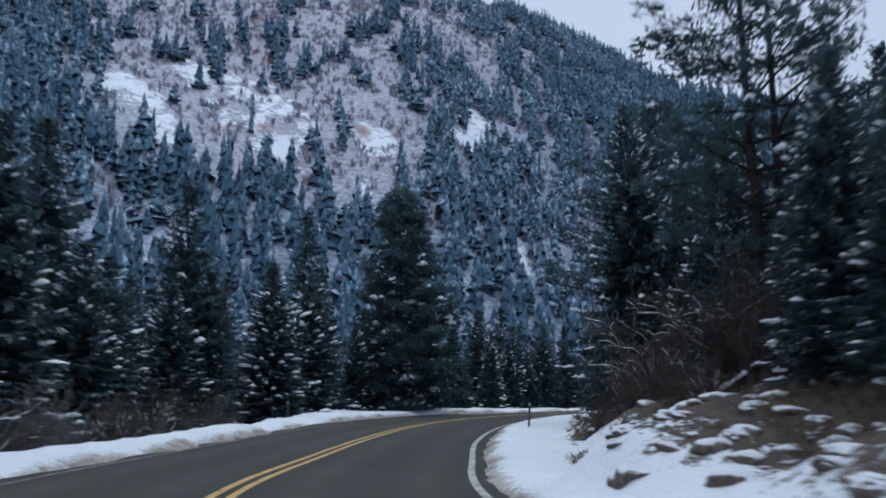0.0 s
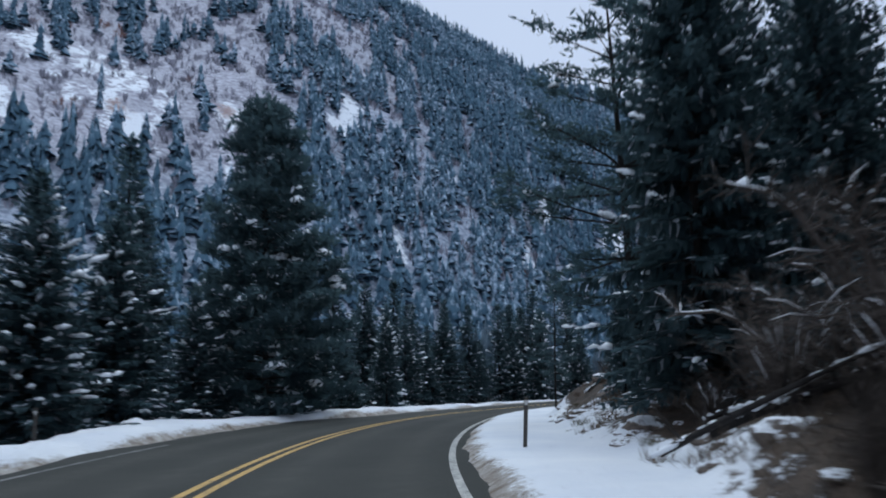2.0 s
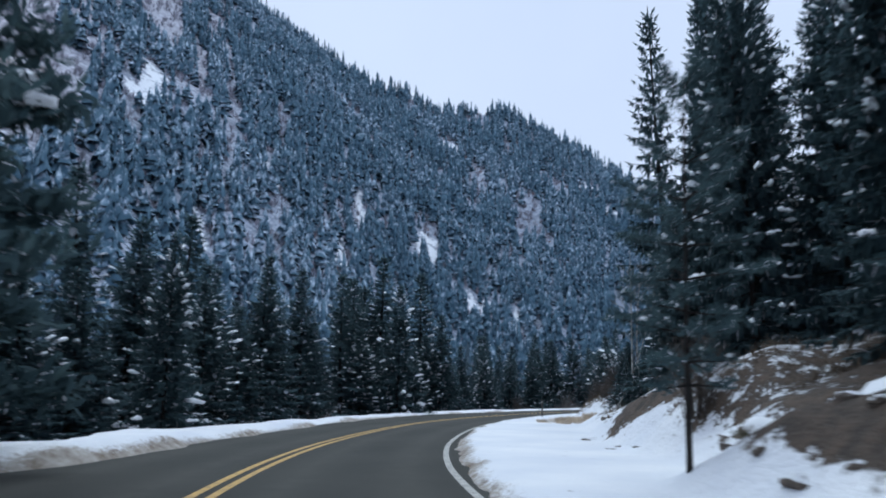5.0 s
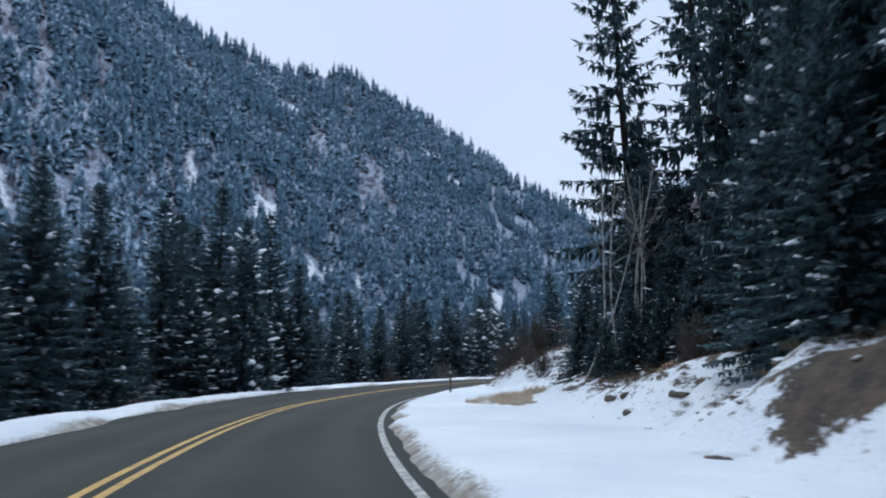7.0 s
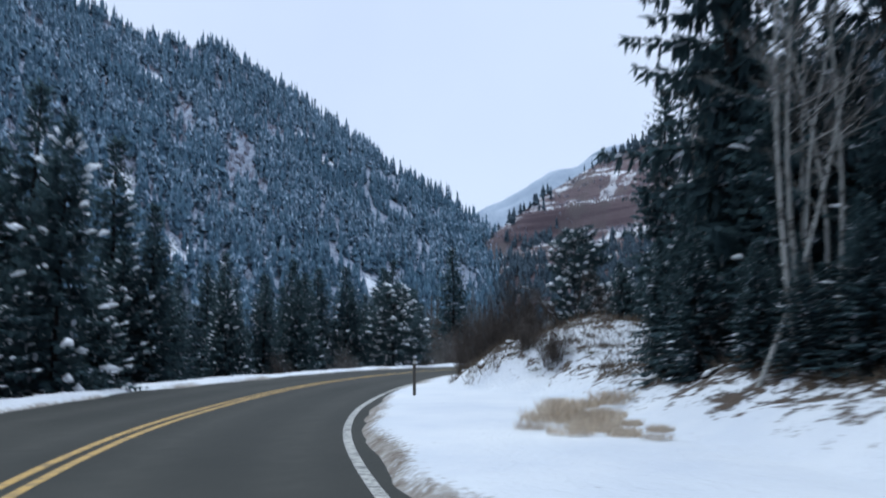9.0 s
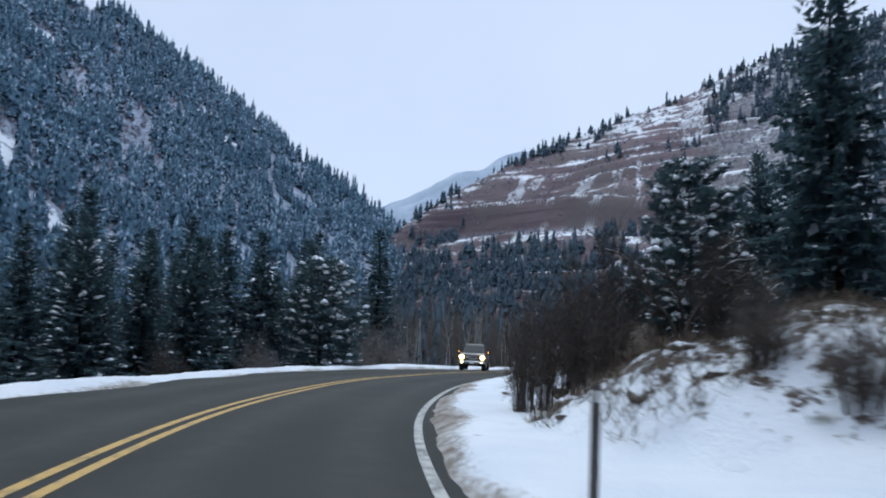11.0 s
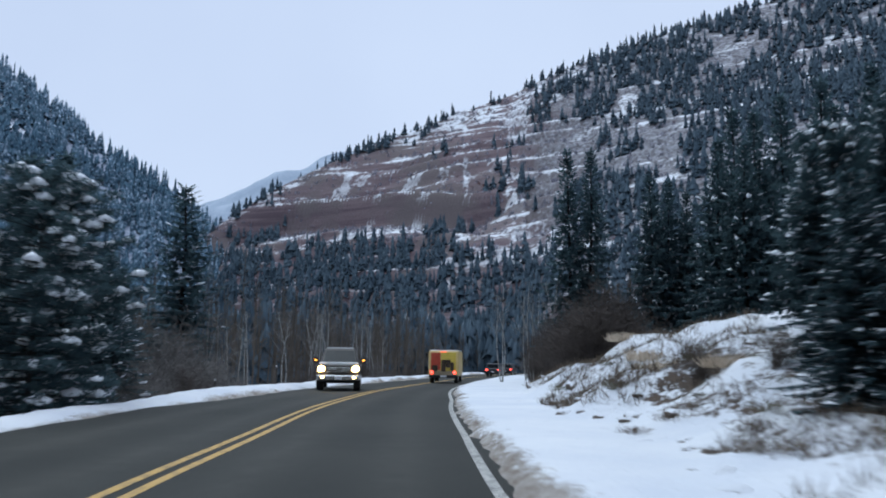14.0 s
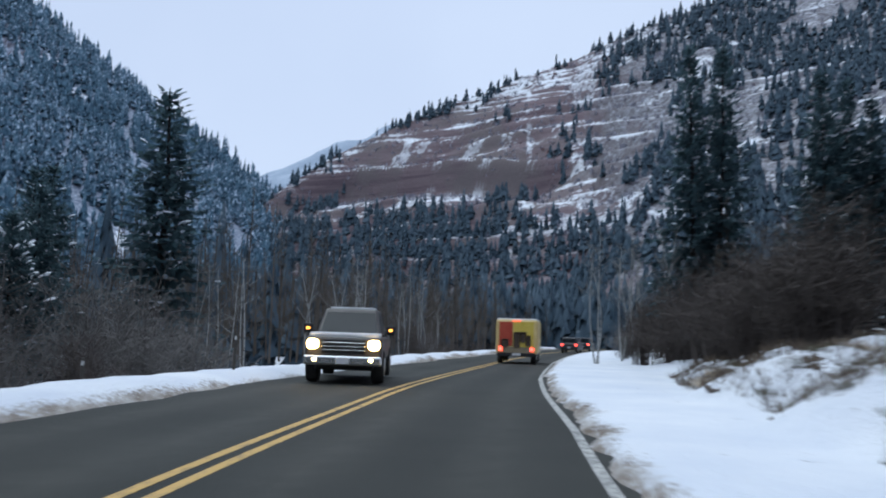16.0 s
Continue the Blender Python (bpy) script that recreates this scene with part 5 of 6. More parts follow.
for i, (s_at, lat, k, j) in enumerate(SHRUBS):
    m = set_down(s_at, lat, rnd.random() * 6.28, (k, k, k * rnd.uniform(0.85, 1.1) * (2.0 if i < 5 else 1)), 0.08)
    if j not in spent:
        spent.add(j)
        bushes[j].matrix_basis = m
    else:
        copy_thing(bushes[j], m @ Matrix.Diagonal((*(1 / v for v in bushes[j].scale), 1)))

TWIG_DIM = two_tone("dim_twigs", (0.050, 0.041, 0.034), (0.115, 0.096, 0.079), 0.2, 0.95, bump=0)
# leafless woods in the middle distance
rs = np.random.RandomState(81)
far_wood, far_fine = Kit(), Kit()
r2 = random.Random(82)
for _ in range(1100):
    s_at, lat = r2.uniform(146, 228), r2.choice((-1, 1)) * r2.uniform(9.5, 46)
    if abs(lat) < 11 and s_at < 160:
        continue
    p = on_road(s_at, lat)
    high = r2.uniform(6, 11)
    foot = Vector((p.x, p.y, -1.2))
    lean = Vector((r2.uniform(-0.6, 0.6), r2.uniform(-0.6, 0.6), high))
    far_wood.tube([foot, foot + lean * 0.5, foot + lean], [0.09, 0.06, 0.02], 3)
    for _ in range(70):
        u = r2.uniform(0.15, 1.0)
        d = Vector((r2.gauss(0, 0.6), r2.gauss(0, 0.6), r2.uniform(0.4, 1.2))).normalized()
        far_fine.spray(foot + lean * u, d, d.orthogonal().normalized(), r2.uniform(0.8, 2.2) * (1.25 - u), 0.028)
tagged(new("leafless_woods", raw_mesh("leafless_woods", far_wood.v + far_fine.v, far_wood.f + [tuple(i + len(far_wood.v) for i in q) for q in far_fine.f], TWIG_DIM)),
                  "grey-brown leafless trees farther along the valley", "forest", kind="stuff")

# ---- stones, logs and dry grass ----


def stone_mesh(seed, mat, flat=0.7):
    bm = bmesh.new()
    bmesh.ops.create_icosphere(bm, subdivisions=3, radius=1)
    off = Vector((seed * 3.1, seed * 1.7, 0))
    for v in bm.verts:
        n = noise.noise(v.co * 0.9 + off) * 0.45 + noise.noise(v.co * 2.3 + off) * 0.16 + noise.noise(v.co * 5 + off) * 0.06
        v.co *= 1 + n
        v.co.z *= flat
        v.co.x *= 1.2
    me = bpy.data.meshes.new("stone")
    bm.to_mesh(me)
    bm.free()
    me.polygons.foreach_set("use_smooth", [seed % 2 == 0] * len(me.polygons))
    me.materials.append(mat)
    return me


STONES = [stone_mesh(i, STONE) for i in range(5)]
TANS = [stone_mesh(i + 7, TAN_STONE) for i in range(2)]


def rock(me, s, lat, size, label, group="", sink=0.3):
    r = random.Random(int(s * 31 + lat * 7))
    ob = tagged(new("rock", me), label, "rock", group)
    ob.matrix_basis = set_down(s, lat, r.random() * 6.28, (size, size * r.uniform(0.7, 1.0), size * r.uniform(0.7, 1.1)), size * sink)
    return ob


rock(TANS[0], 73.2, 13.2, 0.75, "large tan boulder on the snow")
rock(TANS[0], 62.0, 10.7, 0.5, "tan boulder on the snow", sink=0.1)
rock(TANS[1], 62.8, 11.8, 0.3, "tan boulder on the snow", sink=0.1)
rock(TANS[1], 71.0, 11.6, 0.42, "tan boulder on the snow")
rock(TANS[0], 69.2, 10.8, 0.33, "tan boulder on the snow")
rock(STONES[0], 134, 14.9, 0.8, "snow-capped grey boulder among shrubs", sink=0.05)
rock(STONES[1], 42.5, 7.6, 0.7, "snow-dusted boulder at the bank's foot")
rock(STONES[2], 41.2, 8.6, 0.9, "snow-dusted boulder on the bank")
rock(STONES[3], 39.5, 8.2, 0.55, "snow-dusted boulder on the bank")
rock(STONES[4], 36.6, 8.4, 0.65, "snow-capped boulder on the bank")
for s_at, lat, size in ((7.2, 6.4, 0.2), (8.6, 6.0, 0.16), (9.4, 6.9, 0.22), (10.6, 6.2, 0.17), (11.8, 6.6, 0.2), (13.2, 6.3, 0.15), (6.2, 7.0, 0.22), (14.6, 7.0, 0.2), (16.6, 7.4, 0.2), (19.4, 7.2, 0.24), (21.0, 6.8, 0.3), (24.0, 7.4, 0.34), (27.6, 7.2, 0.36), (29.4, 7.4, 0.3), (33.0, 6.8, 0.3), (33.6, 7.2, 0.24), (34.6, 7.6, 0.34), (62.6, 10.2, 0.2), (64.1, 10.5, 0.26), (66.4, 10.0, 0.22), (70.4, 10.3, 0.28), (72.6, 10.0, 0.24), (75.0, 9.6, 0.3), (76.4, 8.8, 0.22)):
    rock(STONES[int(s_at) % 5], s_at, lat, size, "brown broken stone lying on the bank", "stones on the bank", 0.35)
for s_at, lat, size in ((9.2, 5.7, 0.16), (9.6, 7.2, 0.2), (11.0, 8.2, 0.25), (8.0, 7.0, 0.2), (6.6, 6.6, 0.18)):
    rock(STONES[int(s_at * 3) % 5], s_at, lat, size, "brown boulder among twigs on the bank", "stones on the bank", 0.45)
rock(STONES[0], 35.0, -6.9, 0.7, "snow-dusted boulder beside the road", sink=0.5)
rock(STONES[2], 38.5, -6.8, 0.6, "snow-dusted boulder beside the road", sink=0.5)
r3 = random.Random(5)
for i in range(250):
    s_at = r3.uniform(26, 41) if i >= 200 else r3.uniform(4, 14) if i >= 120 else r3.choice((r3.uniform(2, 45), r3.uniform(48, 62), r3.uniform(76, 108), r3.uniform(98, 124)))
    foot = float(np.interp(s_at, BANK[:, 0], BANK[:, 1]))
    rock(r3.choice(STONES), s_at, foot + abs(r3.gauss(0.6, 1.6)) - 0.3, r3.uniform(0.08, 0.25) * (1.4 if r3.random() < 0.1 else 1), "brown stone showing through the snow", "stones on the bank", 0.35)


def log_mesh(seed, long, thick):
    r = random.Random(seed)
    k = Kit()
    pts = [Vector((long * (u - 0.5), 0.08 * math.sin(u * 5 + seed), 0.06 * math.sin(u * 3))) for u in [i / 8 for i in range(9)]]
    k.tube(pts, [thick * (1 - 0.5 * i / 8) * r.uniform(0.85, 1.1) for i in range(9)], 8)
    for i in range(9):
        q = pts[r.randrange(1, 8)]
        d = Vector((r.uniform(-0.4, 0.4), r.choice((-1, 1)) * r.uniform(0.3, 1), r.uniform(0.1, 1))).normalized()
        k.tube([q, q + d * r.uniform(0.3, 0.9)], [thick * 0.3, 0.008], 4)
    return k


# each log: its two ends (along the road, right of it, height over the ground), thickness
for low, top, thick in (((23.7, 6.3, 0.1), (22.3, 8.8, 0.85), 0.06), ((23.6, 7.0, 0.25), (22.7, 9.6, 0.7), 0.12), ((25.2, 7.6, 0.1), (24.4, 8.8, 0.25), 0.05), ((19.6, 7.2, 0.1), (20.9, 8.8, 0.3), 0.07),
                        ((68.3, 9.2, 0.05), (69.6, 10.9, 0.15), 0.05), ((39.0, 7.4, 0.05), (40.4, 9.0, 0.4), 0.08), ((12.6, 6.6, 0.05), (11.4, 8.6, 0.6), 0.09)):
    ends = []
    for s_at, lat, up in (low, top):
        xy, z = spots_z([(s_at, lat)])
        ends.append(Vector((xy[0][0], xy[0][1], float(z[0]) + up)))
    long = (ends[1] - ends[0]).length
    k = log_mesh(int(low[0] * 3), long, thick)
    n_stem = 8 * 9
    log = tagged(new("fallen_log"), "snow-dusted fallen log on the bank", "log", "fallen logs")
    child("stem", raw_mesh("stem", k.v[:n_stem], [q for q in k.f if max(q) < n_stem], BARK, True), log)
    tagged(child("twig_clump", raw_mesh("twig_clump", k.v[n_stem:], [tuple(i - n_stem for i in q) for q in k.f if min(q) >= n_stem], BARK), log), kind="stuff")
    w = Kit()
    for i in range(9):
        w.lump(Vector((long * (i / 8 - 0.5) * 0.95, 0.05 * math.sin(i), thick * 0.62)), Vector((1, 0, 0)), random.Random(i), long / 13, thick * 0.8, 0.06)
    tagged(child("snow_load", raw_mesh("snow_load", w.v, w.f, SNOW, True), log, "white snow along the log"), kind="stuff")
    along = (ends[1] - ends[0]).normalized()
    log.matrix_basis = Matrix.Translation((ends[0] + ends[1]) / 2) @ Vector((1, 0, 0)).rotation_difference(along).to_matrix().to_4x4()


def tuft_mesh(seed, n, wide, high):
    r = random.Random(seed)
    k = Kit()
    for _ in range(n):
        a, q = r.random() * 6.28, wide * math.sqrt(r.random())
        p = Vector((math.cos(a) * q, math.sin(a) * q, -0.03))
        d = Vector((r.gauss(0, 0.35), r.gauss(0, 0.35), 1)).normalized()
        k.spray(p, d, d.orthogonal().normalized(), high * r.uniform(0.5, 1.1), 0.012)
    return raw_mesh("dry_grass", k.v, k.f, GRASS)


TUFTS = [tuft_mesh(i, 240, 0.45, 0.42) for i in range(3)]
GRASSES = [(66.0 + 0.42 * i, 6.3 + 0.6 * math.sin(i * 2.3) + 0.13 * i, 0.62 + 0.2 * math.sin(i * 5.1)) for i in range(14)] + [(65.2 + 0.5 * i, 7.2 + 0.5 * math.sin(i * 3.7), 0.4 + 0.12 * math.sin(i * 2.9)) for i in range(9)] + [(104, 8.6, 0.8),
                                                                                           (107, 8.4, 0.9), (110, 9.0, 0.9), (113, 9.6, 0.9), (117, 10, 1.0), (121, 10, 1.0), (96, -6.0, 0.9), (97.2, -6.3, 0.8), (122, 7.2, 0.8), (126, 8.2, 0.8)]
for i, (s_at, lat, k) in enumerate(GRASSES):
    g = tagged(new("grass_tuft", TUFTS[i % 3]), "tuft of dry tan grass standing in the snow", "grass", "dry grass tufts")
    g.matrix_basis = set_down(s_at, lat, i * 1.3, (k * 1.2, k * 1.2, k), 0.0)

# low scrub and weeds that poke through the snow of the bank
SCRUB_TONES = [two_tone("brown_scrub", (0.075, 0.052, 0.040), (0.17, 0.125, 0.095), 3, 0.95, bump=0), two_tone("olive_scrub", (0.075, 0.070, 0.045), (0.15, 0.14, 0.09), 3, 0.95, bump=0)]


def scrub_mesh(seed, mat):
    r = random.Random(seed)
    k = Kit()
    for _ in range(230):
        a, q = r.random() * 6.28, 0.45 * r.random()
        p = Vector((math.cos(a) * q * 0.8, math.sin(a) * q * 0.8, r.uniform(-0.05, 0.16)))
        d = Vector((math.cos(a) * q + r.gauss(0, 0.6), math.sin(a) * q + r.gauss(0, 0.6), 0.8)).normalized()
        k.spray(p, d, d.orthogonal().normalized(), r.uniform(0.06, 0.26), 0.0065)
    return raw_mesh("scrub", k.v, k.f, mat)


SCRUBS = [scrub_mesh(i, SCRUB_TONES[i % 2]) for i in range(4)]
r4 = random.Random(15)
for i in range(230):
    s_at = r4.uniform(98, 127) if i < 110 else r4.choice((r4.uniform(2, 18), r4.uniform(24, 44), r4.uniform(47, 61), r4.uniform(77, 98)))
    foot = float(np.interp(s_at, BANK[:, 0], BANK[:, 1]))
    k = r4.uniform(0.3, 0.8)
    g = tagged(new("scrub_clump", SCRUBS[r4.randrange(4)]), "low brown scrub poking through the bank's snow", "scrub", "scrub on the bank")
    g.matrix_basis = set_down(s_at, foot + 0.2 + abs(r4.gauss(1.0, 2.0)), r4.random() * 6.28, (k, k, k * r4.uniform(0.6, 1.1)), 0.02)

# matted brush and weeds over the bare parts of the banks
UNDERGROWTH = Shade("matted_brush", 0.95)
tone = UNDERGROWTH.island()
UNDERGROWTH.color(UNDERGROWTH.mix(tone, (0.045, 0.034, 0.028), (0.19, 0.145, 0.105)))
bs = np.random.RandomState(33)
us_, ul = bs.uniform(-6, 132, 130000), 4.9 + 13.1 * bs.rand(130000) ** 1.3
pxy = np.stack([np.interp(us_, ARC, LINE[:, 0]), np.interp(us_, ARC, LINE[:, 1])], -1)
tg = np.stack([np.interp(us_, ARC, TANG[:, 0]), np.interp(us_, ARC, TANG[:, 1])], -1)
pxy = pxy + np.stack([tg[:, 1], -tg[:, 0]], -1) * ul[:, None]
foot_ = np.interp(us_, BANK[:, 0], BANK[:, 1])
want = 0.6 * value_noise(pxy[:, 0], pxy[:, 1], 2.6, 34) + 0.4 * value_noise(pxy[:, 0], pxy[:, 1], 0.9, 35)
want = want + 0.30 * smooth(ul - foot_, 0.5, 4.0) - 0.12 + 0.30 * (1 - smooth(us_, 13, 16)) * smooth(ul, 6.0, 7.0) + 0.10 * np.exp(-((us_ - 89) / 5) ** 4) * smooth(ul, 6.6, 7.6) + 0.16 * np.exp(-((us_ - 22) / 4) ** 4) + 0.34 * smooth(us_, 103, 107) * (1 - 0.2 * smooth(us_, 108, 114)) * smooth(ul, 6.2, 7.4) + 0.1 * np.exp(-((us_ - 51.6) / 1.6) ** 4) - 0.5 * smooth(us_, 96, 98) * (1 - smooth(us_, 124, 128)) * smooth(ul, 10.6, 11.6) - 0.3 * ((us_ > 61) & (us_ < 76) & (ul < 8.8)) + 0.24 * np.exp(-((us_ - 67.5) / 7.5) ** 6) * smooth(ul, 9.0, 9.8) * (1 - smooth(ul, 12.5, 14)) + 0.14 * np.exp(-((us_ - 79) / 2.5) ** 4) + 0.30 * np.exp(-((us_ - 84.5) / 5.5) ** 6) * smooth(ul, 5.4, 6.2) + 0.25 * smooth(us_, 113, 116) * (1 - smooth(us_, 126, 130)) * smooth(ul, 6.6, 7.6) + np.exp(-((us_ - 100.5) / 3.5) ** 4) * (0.28 * smooth(ul, 6.0, 6.8) - 0.55 * smooth(ul, 8.2, 9.0)) + 0.22 * np.exp(-((us_ - 33) / 6) ** 4) * smooth(ul, 6.2, 7.2)
ok = (want > 0.60) & (ul > foot_ - 0.2)
pxy = pxy[ok]
gz_ = ground_z(pxy[:, 0], pxy[:, 1])
ub, n_u = 3, len(pxy)
tilt_ = np.stack([bs.normal(0, 0.7, (n_u, ub)), bs.normal(0, 0.7, (n_u, ub)), bs.uniform(0.3, 1.2, (n_u, ub))], -1)
tilt_ *= (bs.uniform(0.10, 0.36, (n_u, ub)) / np.linalg.norm(tilt_, axis=-1))[..., None]
root_ = np.stack([pxy[:, 0], pxy[:, 1], gz_ - 0.03], -1)[:, None] + 0 * tilt_
turn_ = bs.rand(n_u, ub) * 6.28
thick_ = 0.008 * np.stack([np.cos(turn_), np.sin(turn_), 0 * turn_], -1)
uv_ = np.stack([root_, root_ + tilt_ * 0.5 + thick_, root_ + tilt_, root_ + tilt_ * 0.5 - thick_], 2).reshape(-1, 3)
tagged(new("undergrowth", raw_mesh("undergrowth", uv_.tolist(), np.arange(len(uv_)).reshape(-1, 4).tolist(), UNDERGROWTH.m)), "matted brown brush and weeds through the snow", "brush", kind="stuff")

# ---- roadside marker posts ----
POST = two_tone("dark_post", (0.045, 0.04, 0.035), (0.09, 0.08, 0.07), 20, 0.7)
REFLECT = Shade("reflector", 0.3).color((0.5, 0.5, 0.48)).m


def box_bm(x, y, z, bevel=0.0, seg=2, at=(0, 0, 0)):
    bm = bmesh.new()
    bmesh.ops.create_cube(bm, size=1, matrix=Matrix.Translation(at) @ Matrix.Diagonal((x, y, z, 1)))
    if bevel:
        bmesh.ops.bevel(bm, geom=bm.edges[:], offset=bevel, segments=seg, profile=0.5, affect="EDGES")
    return bm


def part(name, bm, mat, parent, label=""):
    me = bpy.data.meshes.new(name)
    bm.to_mesh(me)
    bm.free()
    me.materials.append(mat)
    return child(name, me, parent, label)


for s_at, lat, high, tilt in ((26.7, 4.75, 0.95, 0.05), (75.5, 4.4, 0.95, 0.0), (29, -5.6, 0.75, 0.0), (122.5, -4.4, 0.95, 0.02), (118, -5.6, 0.8, 0.0)):
    post = tagged(new("marker_post"), "thin dark roadside marker post in the snow", "post", "marker posts")
    part("shaft", box_bm(0.075, 0.03, high, 0.008, 1, (0, 0, high / 2)), POST, post)
    part("reflector", box_bm(0.06, 0.01, 0.09, 0.004, 1, (0, -0.022, high - 0.1)), REFLECT, post, "pale reflector")
    post.matrix_basis = set_down(s_at, lat, -radians(heading(s_at)), (1, 1, 1), 0.05, (0, tilt))

# ---- vehicles ----
CREAM = two_tone("cream_paint", (0.60, 0.43, 0.16), (0.70, 0.53, 0.24), 1.5, 0.4, spec=0.5, bump=0)
RED = two_tone("faded_red_print", (0.42, 0.055, 0.03), (0.52, 0.09, 0.05), 2, 0.45, bump=0)
GOLD = two_tone("yellow_print", (0.62, 0.44, 0.06), (0.72, 0.55, 0.12), 2, 0.45, bump=0)
BROWN = two_tone("dark_brown_print", (0.045, 0.032, 0.025), (0.13, 0.09, 0.06), 5, 0.5, bump=0)
DARK = two_tone("black_plastic", (0.012, 0.012, 0.013), (0.028, 0.027, 0.026), 6, 0.6)
RUBBER = two_tone("tyre_rubber", (0.014, 0.014, 0.014), (0.035, 0.033, 0.031), 8, 0.9)
STEEL = Shade("steel_rim", 0.4, 0.9).color((0.42, 0.42, 0.42)).m
CHROME = Shade("chrome", 0.2, 1.0).color((0.6, 0.6, 0.6)).m
SILVER = two_tone("dark_silver_paint", (0.060, 0.054, 0.050), (0.105, 0.096, 0.088), 2, 0.35, 0.4, 0.5, bump=0)
CHARCOAL = two_tone("dark_grey_paint", (0.03, 0.032, 0.036), (0.05, 0.05, 0.055), 2, 0.35, 0.2, 0.5, bump=0)
PALE = two_tone("dusty_white", (0.55, 0.55, 0.56), (0.7, 0.7, 0.71), 4, 0.6, bump=0)
GLASS = Shade("dark_glass", 0.08, spec=0.6).color((0.02, 0.024, 0.028)).m
TAIL = Shade("red_tail_light", 0.3).color((0.5, 0.02, 0.02)).glow((1.0, 0.07, 0.05), 5).m
MARKER = Shade("red_marker_light", 0.3).color((0.5, 0.05, 0.02)).glow((1.0, 0.12, 0.05), 2.2).m
HEAD = Shade("headlight_on", 0.2).color((0.9, 0.8, 0.6)).glow((1.0, 0.66, 0.25), 14).m
AMBER = Shade("amber_lamp", 0.3).color((0.6, 0.25, 0.03)).glow((1.0, 0.38, 0.06), 4).m


def wheel(parent, x, y, r, w):
    tyre_bm = bmesh.new()
    bmesh.ops.create_cone(tyre_bm, cap_ends=True, segments=28, radius1=r, radius2=r, depth=w, matrix=Matrix.Translation((x, y, r)) @ Matrix.Rotation(math.pi / 2, 4, "Y"))
    bmesh.ops.bevel(tyre_bm, geom=[e for e in tyre_bm.edges if len(e.link_faces) == 2 and e.calc_face_angle(0) > 1], offset=0.05, segments=3, profile=0.5, affect="EDGES")
    tyre = part("wheel", tyre_bm, RUBBER, parent, "black rubber tyre")
    rim_bm = bmesh.new()
    bmesh.ops.create_cone(rim_bm, cap_ends=True, segments=20, radius1=r * 0.6, radius2=r * 0.5, depth=0.04, matrix=Matrix.Translation((x + math.copysign(w / 2 + 0.005, x), y, r)) @ Matrix.Rotation(math.copysign(math.pi / 2, x), 4, "Y"))
    part("rim", rim_bm, STEEL, tyre, "grey steel rim")


def drop_in(ob, s, lat, facing=0.0):
    p = on_road(s, lat)
    ob.matrix_basis = Matrix.LocRotScale(p + Vector((0, 0, 0.006)), Euler((0, 0, -radians(heading(s)) + facing)), None)


def delivery_truck():
    t = tagged(new("delivery_truck"), "boxy cream delivery truck with red and yellow rear doors", "truck")
    part("body", box_bm(2.28, 4.9, 1.92, 0.16, 4, (0, 2.5, 1.46)), CREAM, t, "cream painted box body")
    part("roof_cap", box_bm(2.14, 4.7, 0.10, 0.045, 3, (0, 2.5, 2.42)), PALE, t, "dusty white roof")
    door_l = part("rear_door", box_bm(0.72, 0.03, 1.30, 0.012, 2, (-0.58, 0.035, 1.62)), RED, t, "red printed panel")
    door_r = part("rear_door", box_bm(1.12, 0.03, 1.42, 0.012, 2, (0.38, 0.035, 1.58)), GOLD, t, "yellow printed panel")
    for x, z, w, h, parent in ((-0.62, 1.12, 0.40, 0.44, door_l), (0.02, 1.30, 0.34, 0.86, door_r), (0.36, 1.42, 0.30, 0.52, door_r), (0.66, 1.26, 0.26, 0.60, door_r), (0.30, 1.66, 0.52, 0.16, door_r)):
        part("print", box_bm(w, 0.012, h, 0.10 if min(w, h) > 0.22 else 0.05, 3, (x, 0.018, z)), BROWN, parent, "dark brown printed shape")
    part("sill", box_bm(1.5, 0.05, 0.34, 0.02, 2, (0.02, 0.02, 0.74)), two_tone("grubby_tan", (0.24, 0.19, 0.12), (0.36, 0.29, 0.19), 4, 0.6), t, "grubby tan lower panel")
    part("bumper", box_bm(2.12, 0.16, 0.20, 0.03, 2, (0, -0.03, 0.50)), DARK, t, "black rear bumper")
    part("number_plate", box_bm(0.46, 0.02, 0.14, 0.006, 1, (0.02, -0.12, 0.52)), PALE, t, "pale blank plate")
    for x in (-0.86, 0.84):
        part("tail_light", box_bm(0.17, 0.06, 0.20, 0.03, 2, (x, -0.01, 0.80)), TAIL, t, "lit red tail light")
    for x in (-0.16, 0.0, 0.16):
        part("marker_light", box_bm(0.12, 0.05, 0.06, 0.015, 2, (x, 0.02, 2.33)), MARKER, t, "lit red marker light")
    part("nose", box_bm(2.1, 1.1, 1.0, 0.14, 3, (0, 5.35, 0.98)), CREAM, t)
    part("windscreen", box_bm(1.9, 0.04, 0.8, 0.02, 2, (0, 4.97, 1.85)), GLASS, t, "dark windscreen")
    for x in (-1.32, 1.32):
        part("mirror", box_bm(0.16, 0.07, 0.30, 0.03, 2, (x, 4.6, 1.7)), DARK, t, "black side mirror")
    for x in (-0.92, 0.92):
        for y in (0.95, 4.8):
            wheel(t, x, y, 0.40, 0.30)
    return t


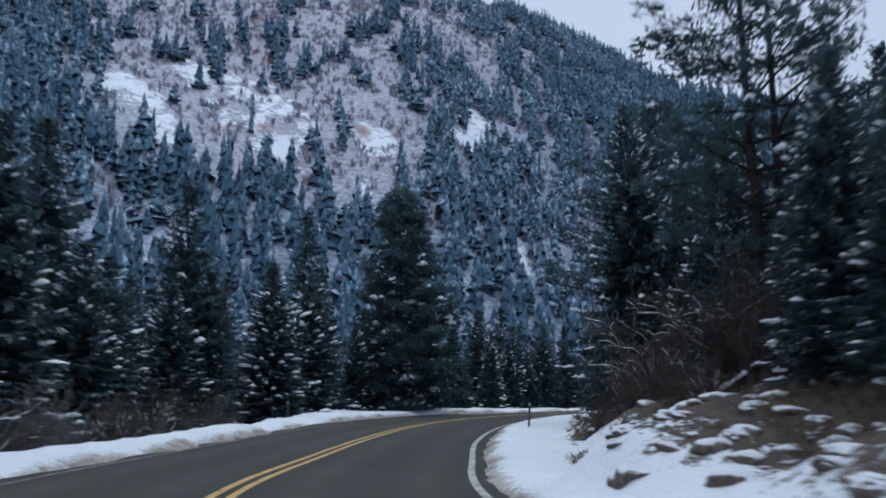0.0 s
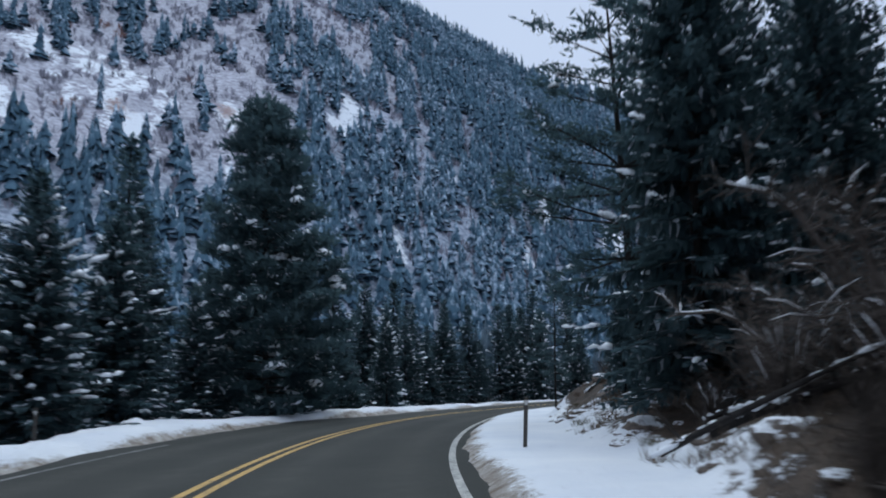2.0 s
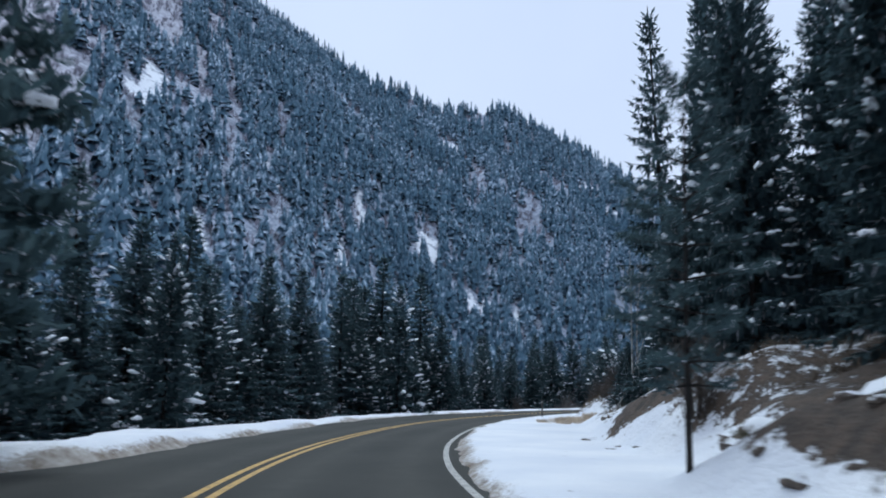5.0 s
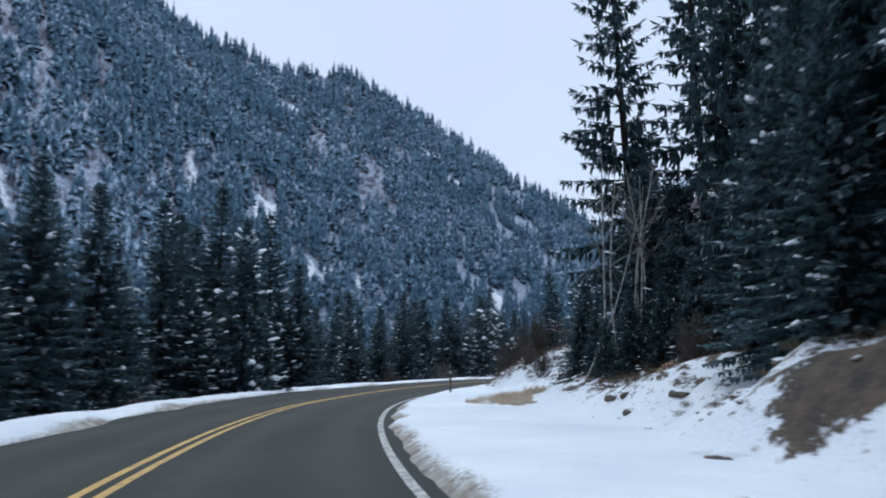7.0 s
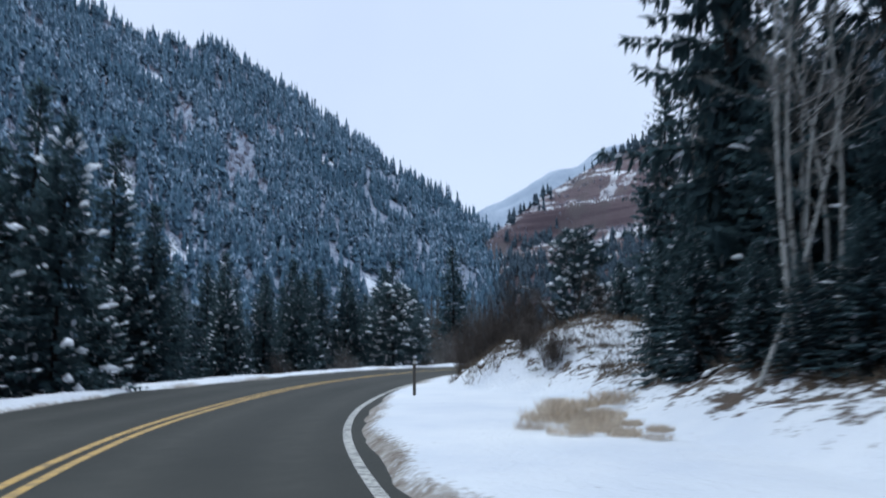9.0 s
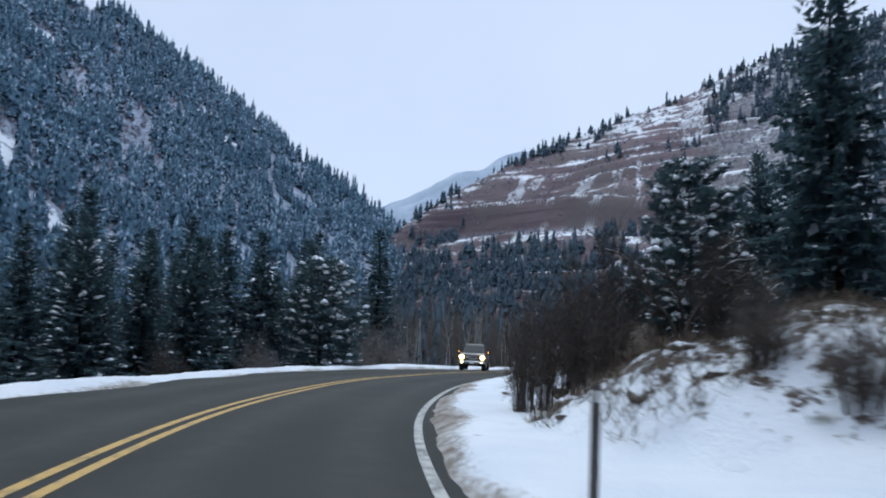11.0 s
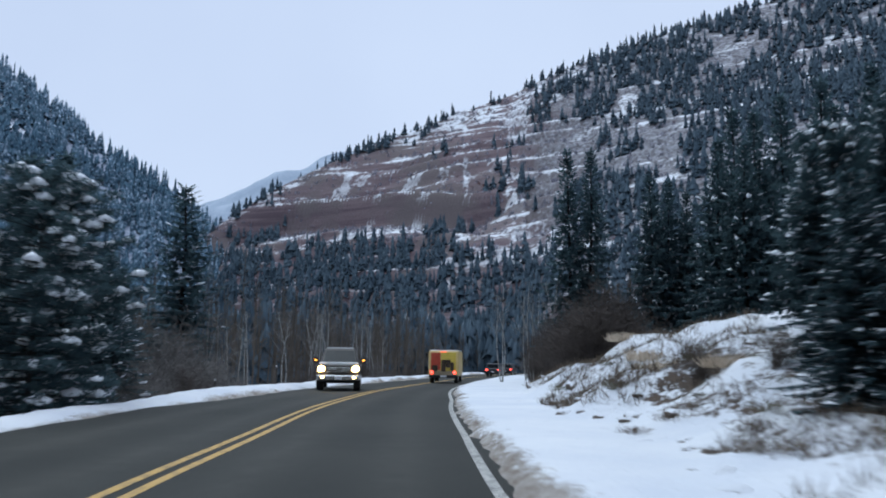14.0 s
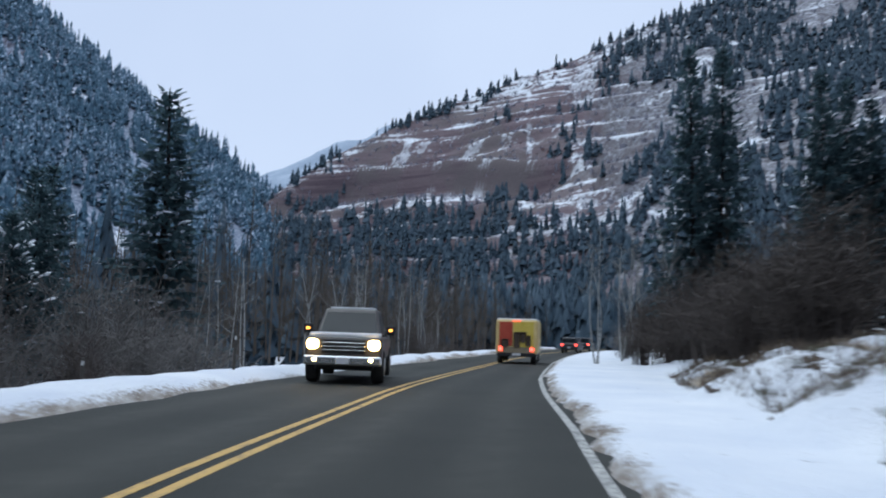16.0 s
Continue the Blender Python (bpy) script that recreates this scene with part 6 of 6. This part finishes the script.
def pickup_truck():
    t = tagged(new("pickup_truck"), "dark silver pickup with its headlights on", "pickup")
    part("body", box_bm(1.92, 5.2, 0.62, 0.10, 4, (0, 2.6, 0.86)), SILVER, t, "dirty dark silver body")
    part("hood", box_bm(1.76, 1.35, 0.14, 0.06, 3, (0, 0.78, 1.20)), PALE, t, "pale hood, lighter than the body")
    cab = bmesh.new()
    bmesh.ops.create_cube(cab, size=1, matrix=Matrix.Translation((0, 2.55, 1.55)) @ Matrix.Diagonal((1.74, 2.3, 0.72, 1)))
    for v in cab.verts:
        if v.co.z > 1.6:
            v.co.x *= 0.82
            v.co.y = 1.95 if v.co.y < 2.5 else 3.5
    bmesh.ops.bevel(cab, geom=cab.edges[:], offset=0.08, segments=3, profile=0.5, affect="EDGES")
    cab_ob = part("cab", cab, SILVER, t, "dark silver cab")
    glass = bmesh.new()
    q = [glass.verts.new(c) for c in ((-0.76, 1.40, 1.28), (0.76, 1.40, 1.28), (0.64, 1.90, 1.84), (-0.64, 1.90, 1.84))]
    glass.faces.new(q)
    bmesh.ops.solidify(glass, geom=glass.faces[:], thickness=0.02)
    part("windscreen", glass, GLASS, cab_ob, "dark windscreen")
    part("roof_rack", box_bm(1.2, 1.2, 0.05, 0.02, 2, (0, 2.7, 1.935)), PALE, cab_ob, "pale snow-dusted roof")
    part("grille", box_bm(1.10, 0.06, 0.34, 0.02, 2, (0, -0.01, 0.93)), DARK, t, "dark grille")
    for z in (0.84, 0.93, 1.02):
        part("grille_bar", box_bm(1.06, 0.03, 0.025, 0.006, 1, (0, -0.05, z)), CHROME, t, "chrome bar")
    part("bumper", box_bm(1.94, 0.22, 0.24, 0.05, 3, (0, -0.06, 0.58)), CHROME, t, "chrome front bumper")
    part("number_plate", box_bm(0.32, 0.02, 0.15, 0.006, 1, (0, -0.19, 0.58)), PALE, t, "pale blank plate")
    for x in (-0.76, 0.76):
        part("headlight", box_bm(0.30, 0.10, 0.26, 0.12, 4, (x, -0.03, 0.98)), HEAD, t, "bright warm headlight")
        part("fog_lamp", box_bm(0.12, 0.06, 0.09, 0.03, 2, (x * 0.92, -0.16, 0.60)), HEAD, t, "lit fog lamp")
        part("mirror", box_bm(0.24, 0.10, 0.26, 0.05, 3, (x * 1.45, 1.5, 1.36)), DARK, t, "black side mirror")
        part("turn_lamp", box_bm(0.10, 0.02, 0.06, 0.01, 1, (x * 1.45, 1.44, 1.36)), AMBER, t, "amber lamp")
    part("bed", box_bm(1.86, 1.7, 0.30, 0.05, 2, (0, 4.3, 1.22)), SILVER, t)
    for x in (-0.80, 0.80):
        for y in (0.85, 4.35):
            wheel(t, x * 1.04, y, 0.42, 0.32)
    part("underbody", box_bm(1.5, 4.6, 0.3, 0.05, 1, (0, 2.6, 0.48)), DARK, t)
    return t


def far_car(name, label):
    t = tagged(new(name), label, "car", "cars ahead")
    part("body", box_bm(1.85, 4.5, 0.70, 0.14, 4, (0, 2.25, 0.72)), CHARCOAL, t, "dark painted body")
    cab_ = box_bm(1.62, 2.9, 0.62, 0.18, 4, (0, 1.95, 1.34))
    part("cabin", cab_, CHARCOAL, t)
    part("rear_window", box_bm(1.25, 0.04, 0.36, 0.02, 2, (0, 0.49, 1.38)), GLASS, t, "dark rear window")
    part("bumper", box_bm(1.75, 0.16, 0.22, 0.04, 2, (0, -0.02, 0.48)), DARK, t)
    part("number_plate", box_bm(0.34, 0.02, 0.14, 0.005, 1, (0, -0.11, 0.62)), PALE, t, "pale blank plate")
    for x in (-0.74, 0.74):
        part("tail_light", box_bm(0.28, 0.06, 0.16, 0.03, 2, (x, -0.01, 0.88)), TAIL, t, "lit red tail light")
        for y in (0.85, 3.7):
            wheel(t, x * 1.05, y, 0.34, 0.22)
    return t


drop_in(delivery_truck(), 148, 1.15)
drop_in(pickup_truck(), 122.4, -1.55, 0.15)
drop_in(far_car("car", "dark car far ahead with red tail lights on"), 190, 1.8)
drop_in(far_car("car", "dark car far ahead with red tail lights on"), 200, 1.8)
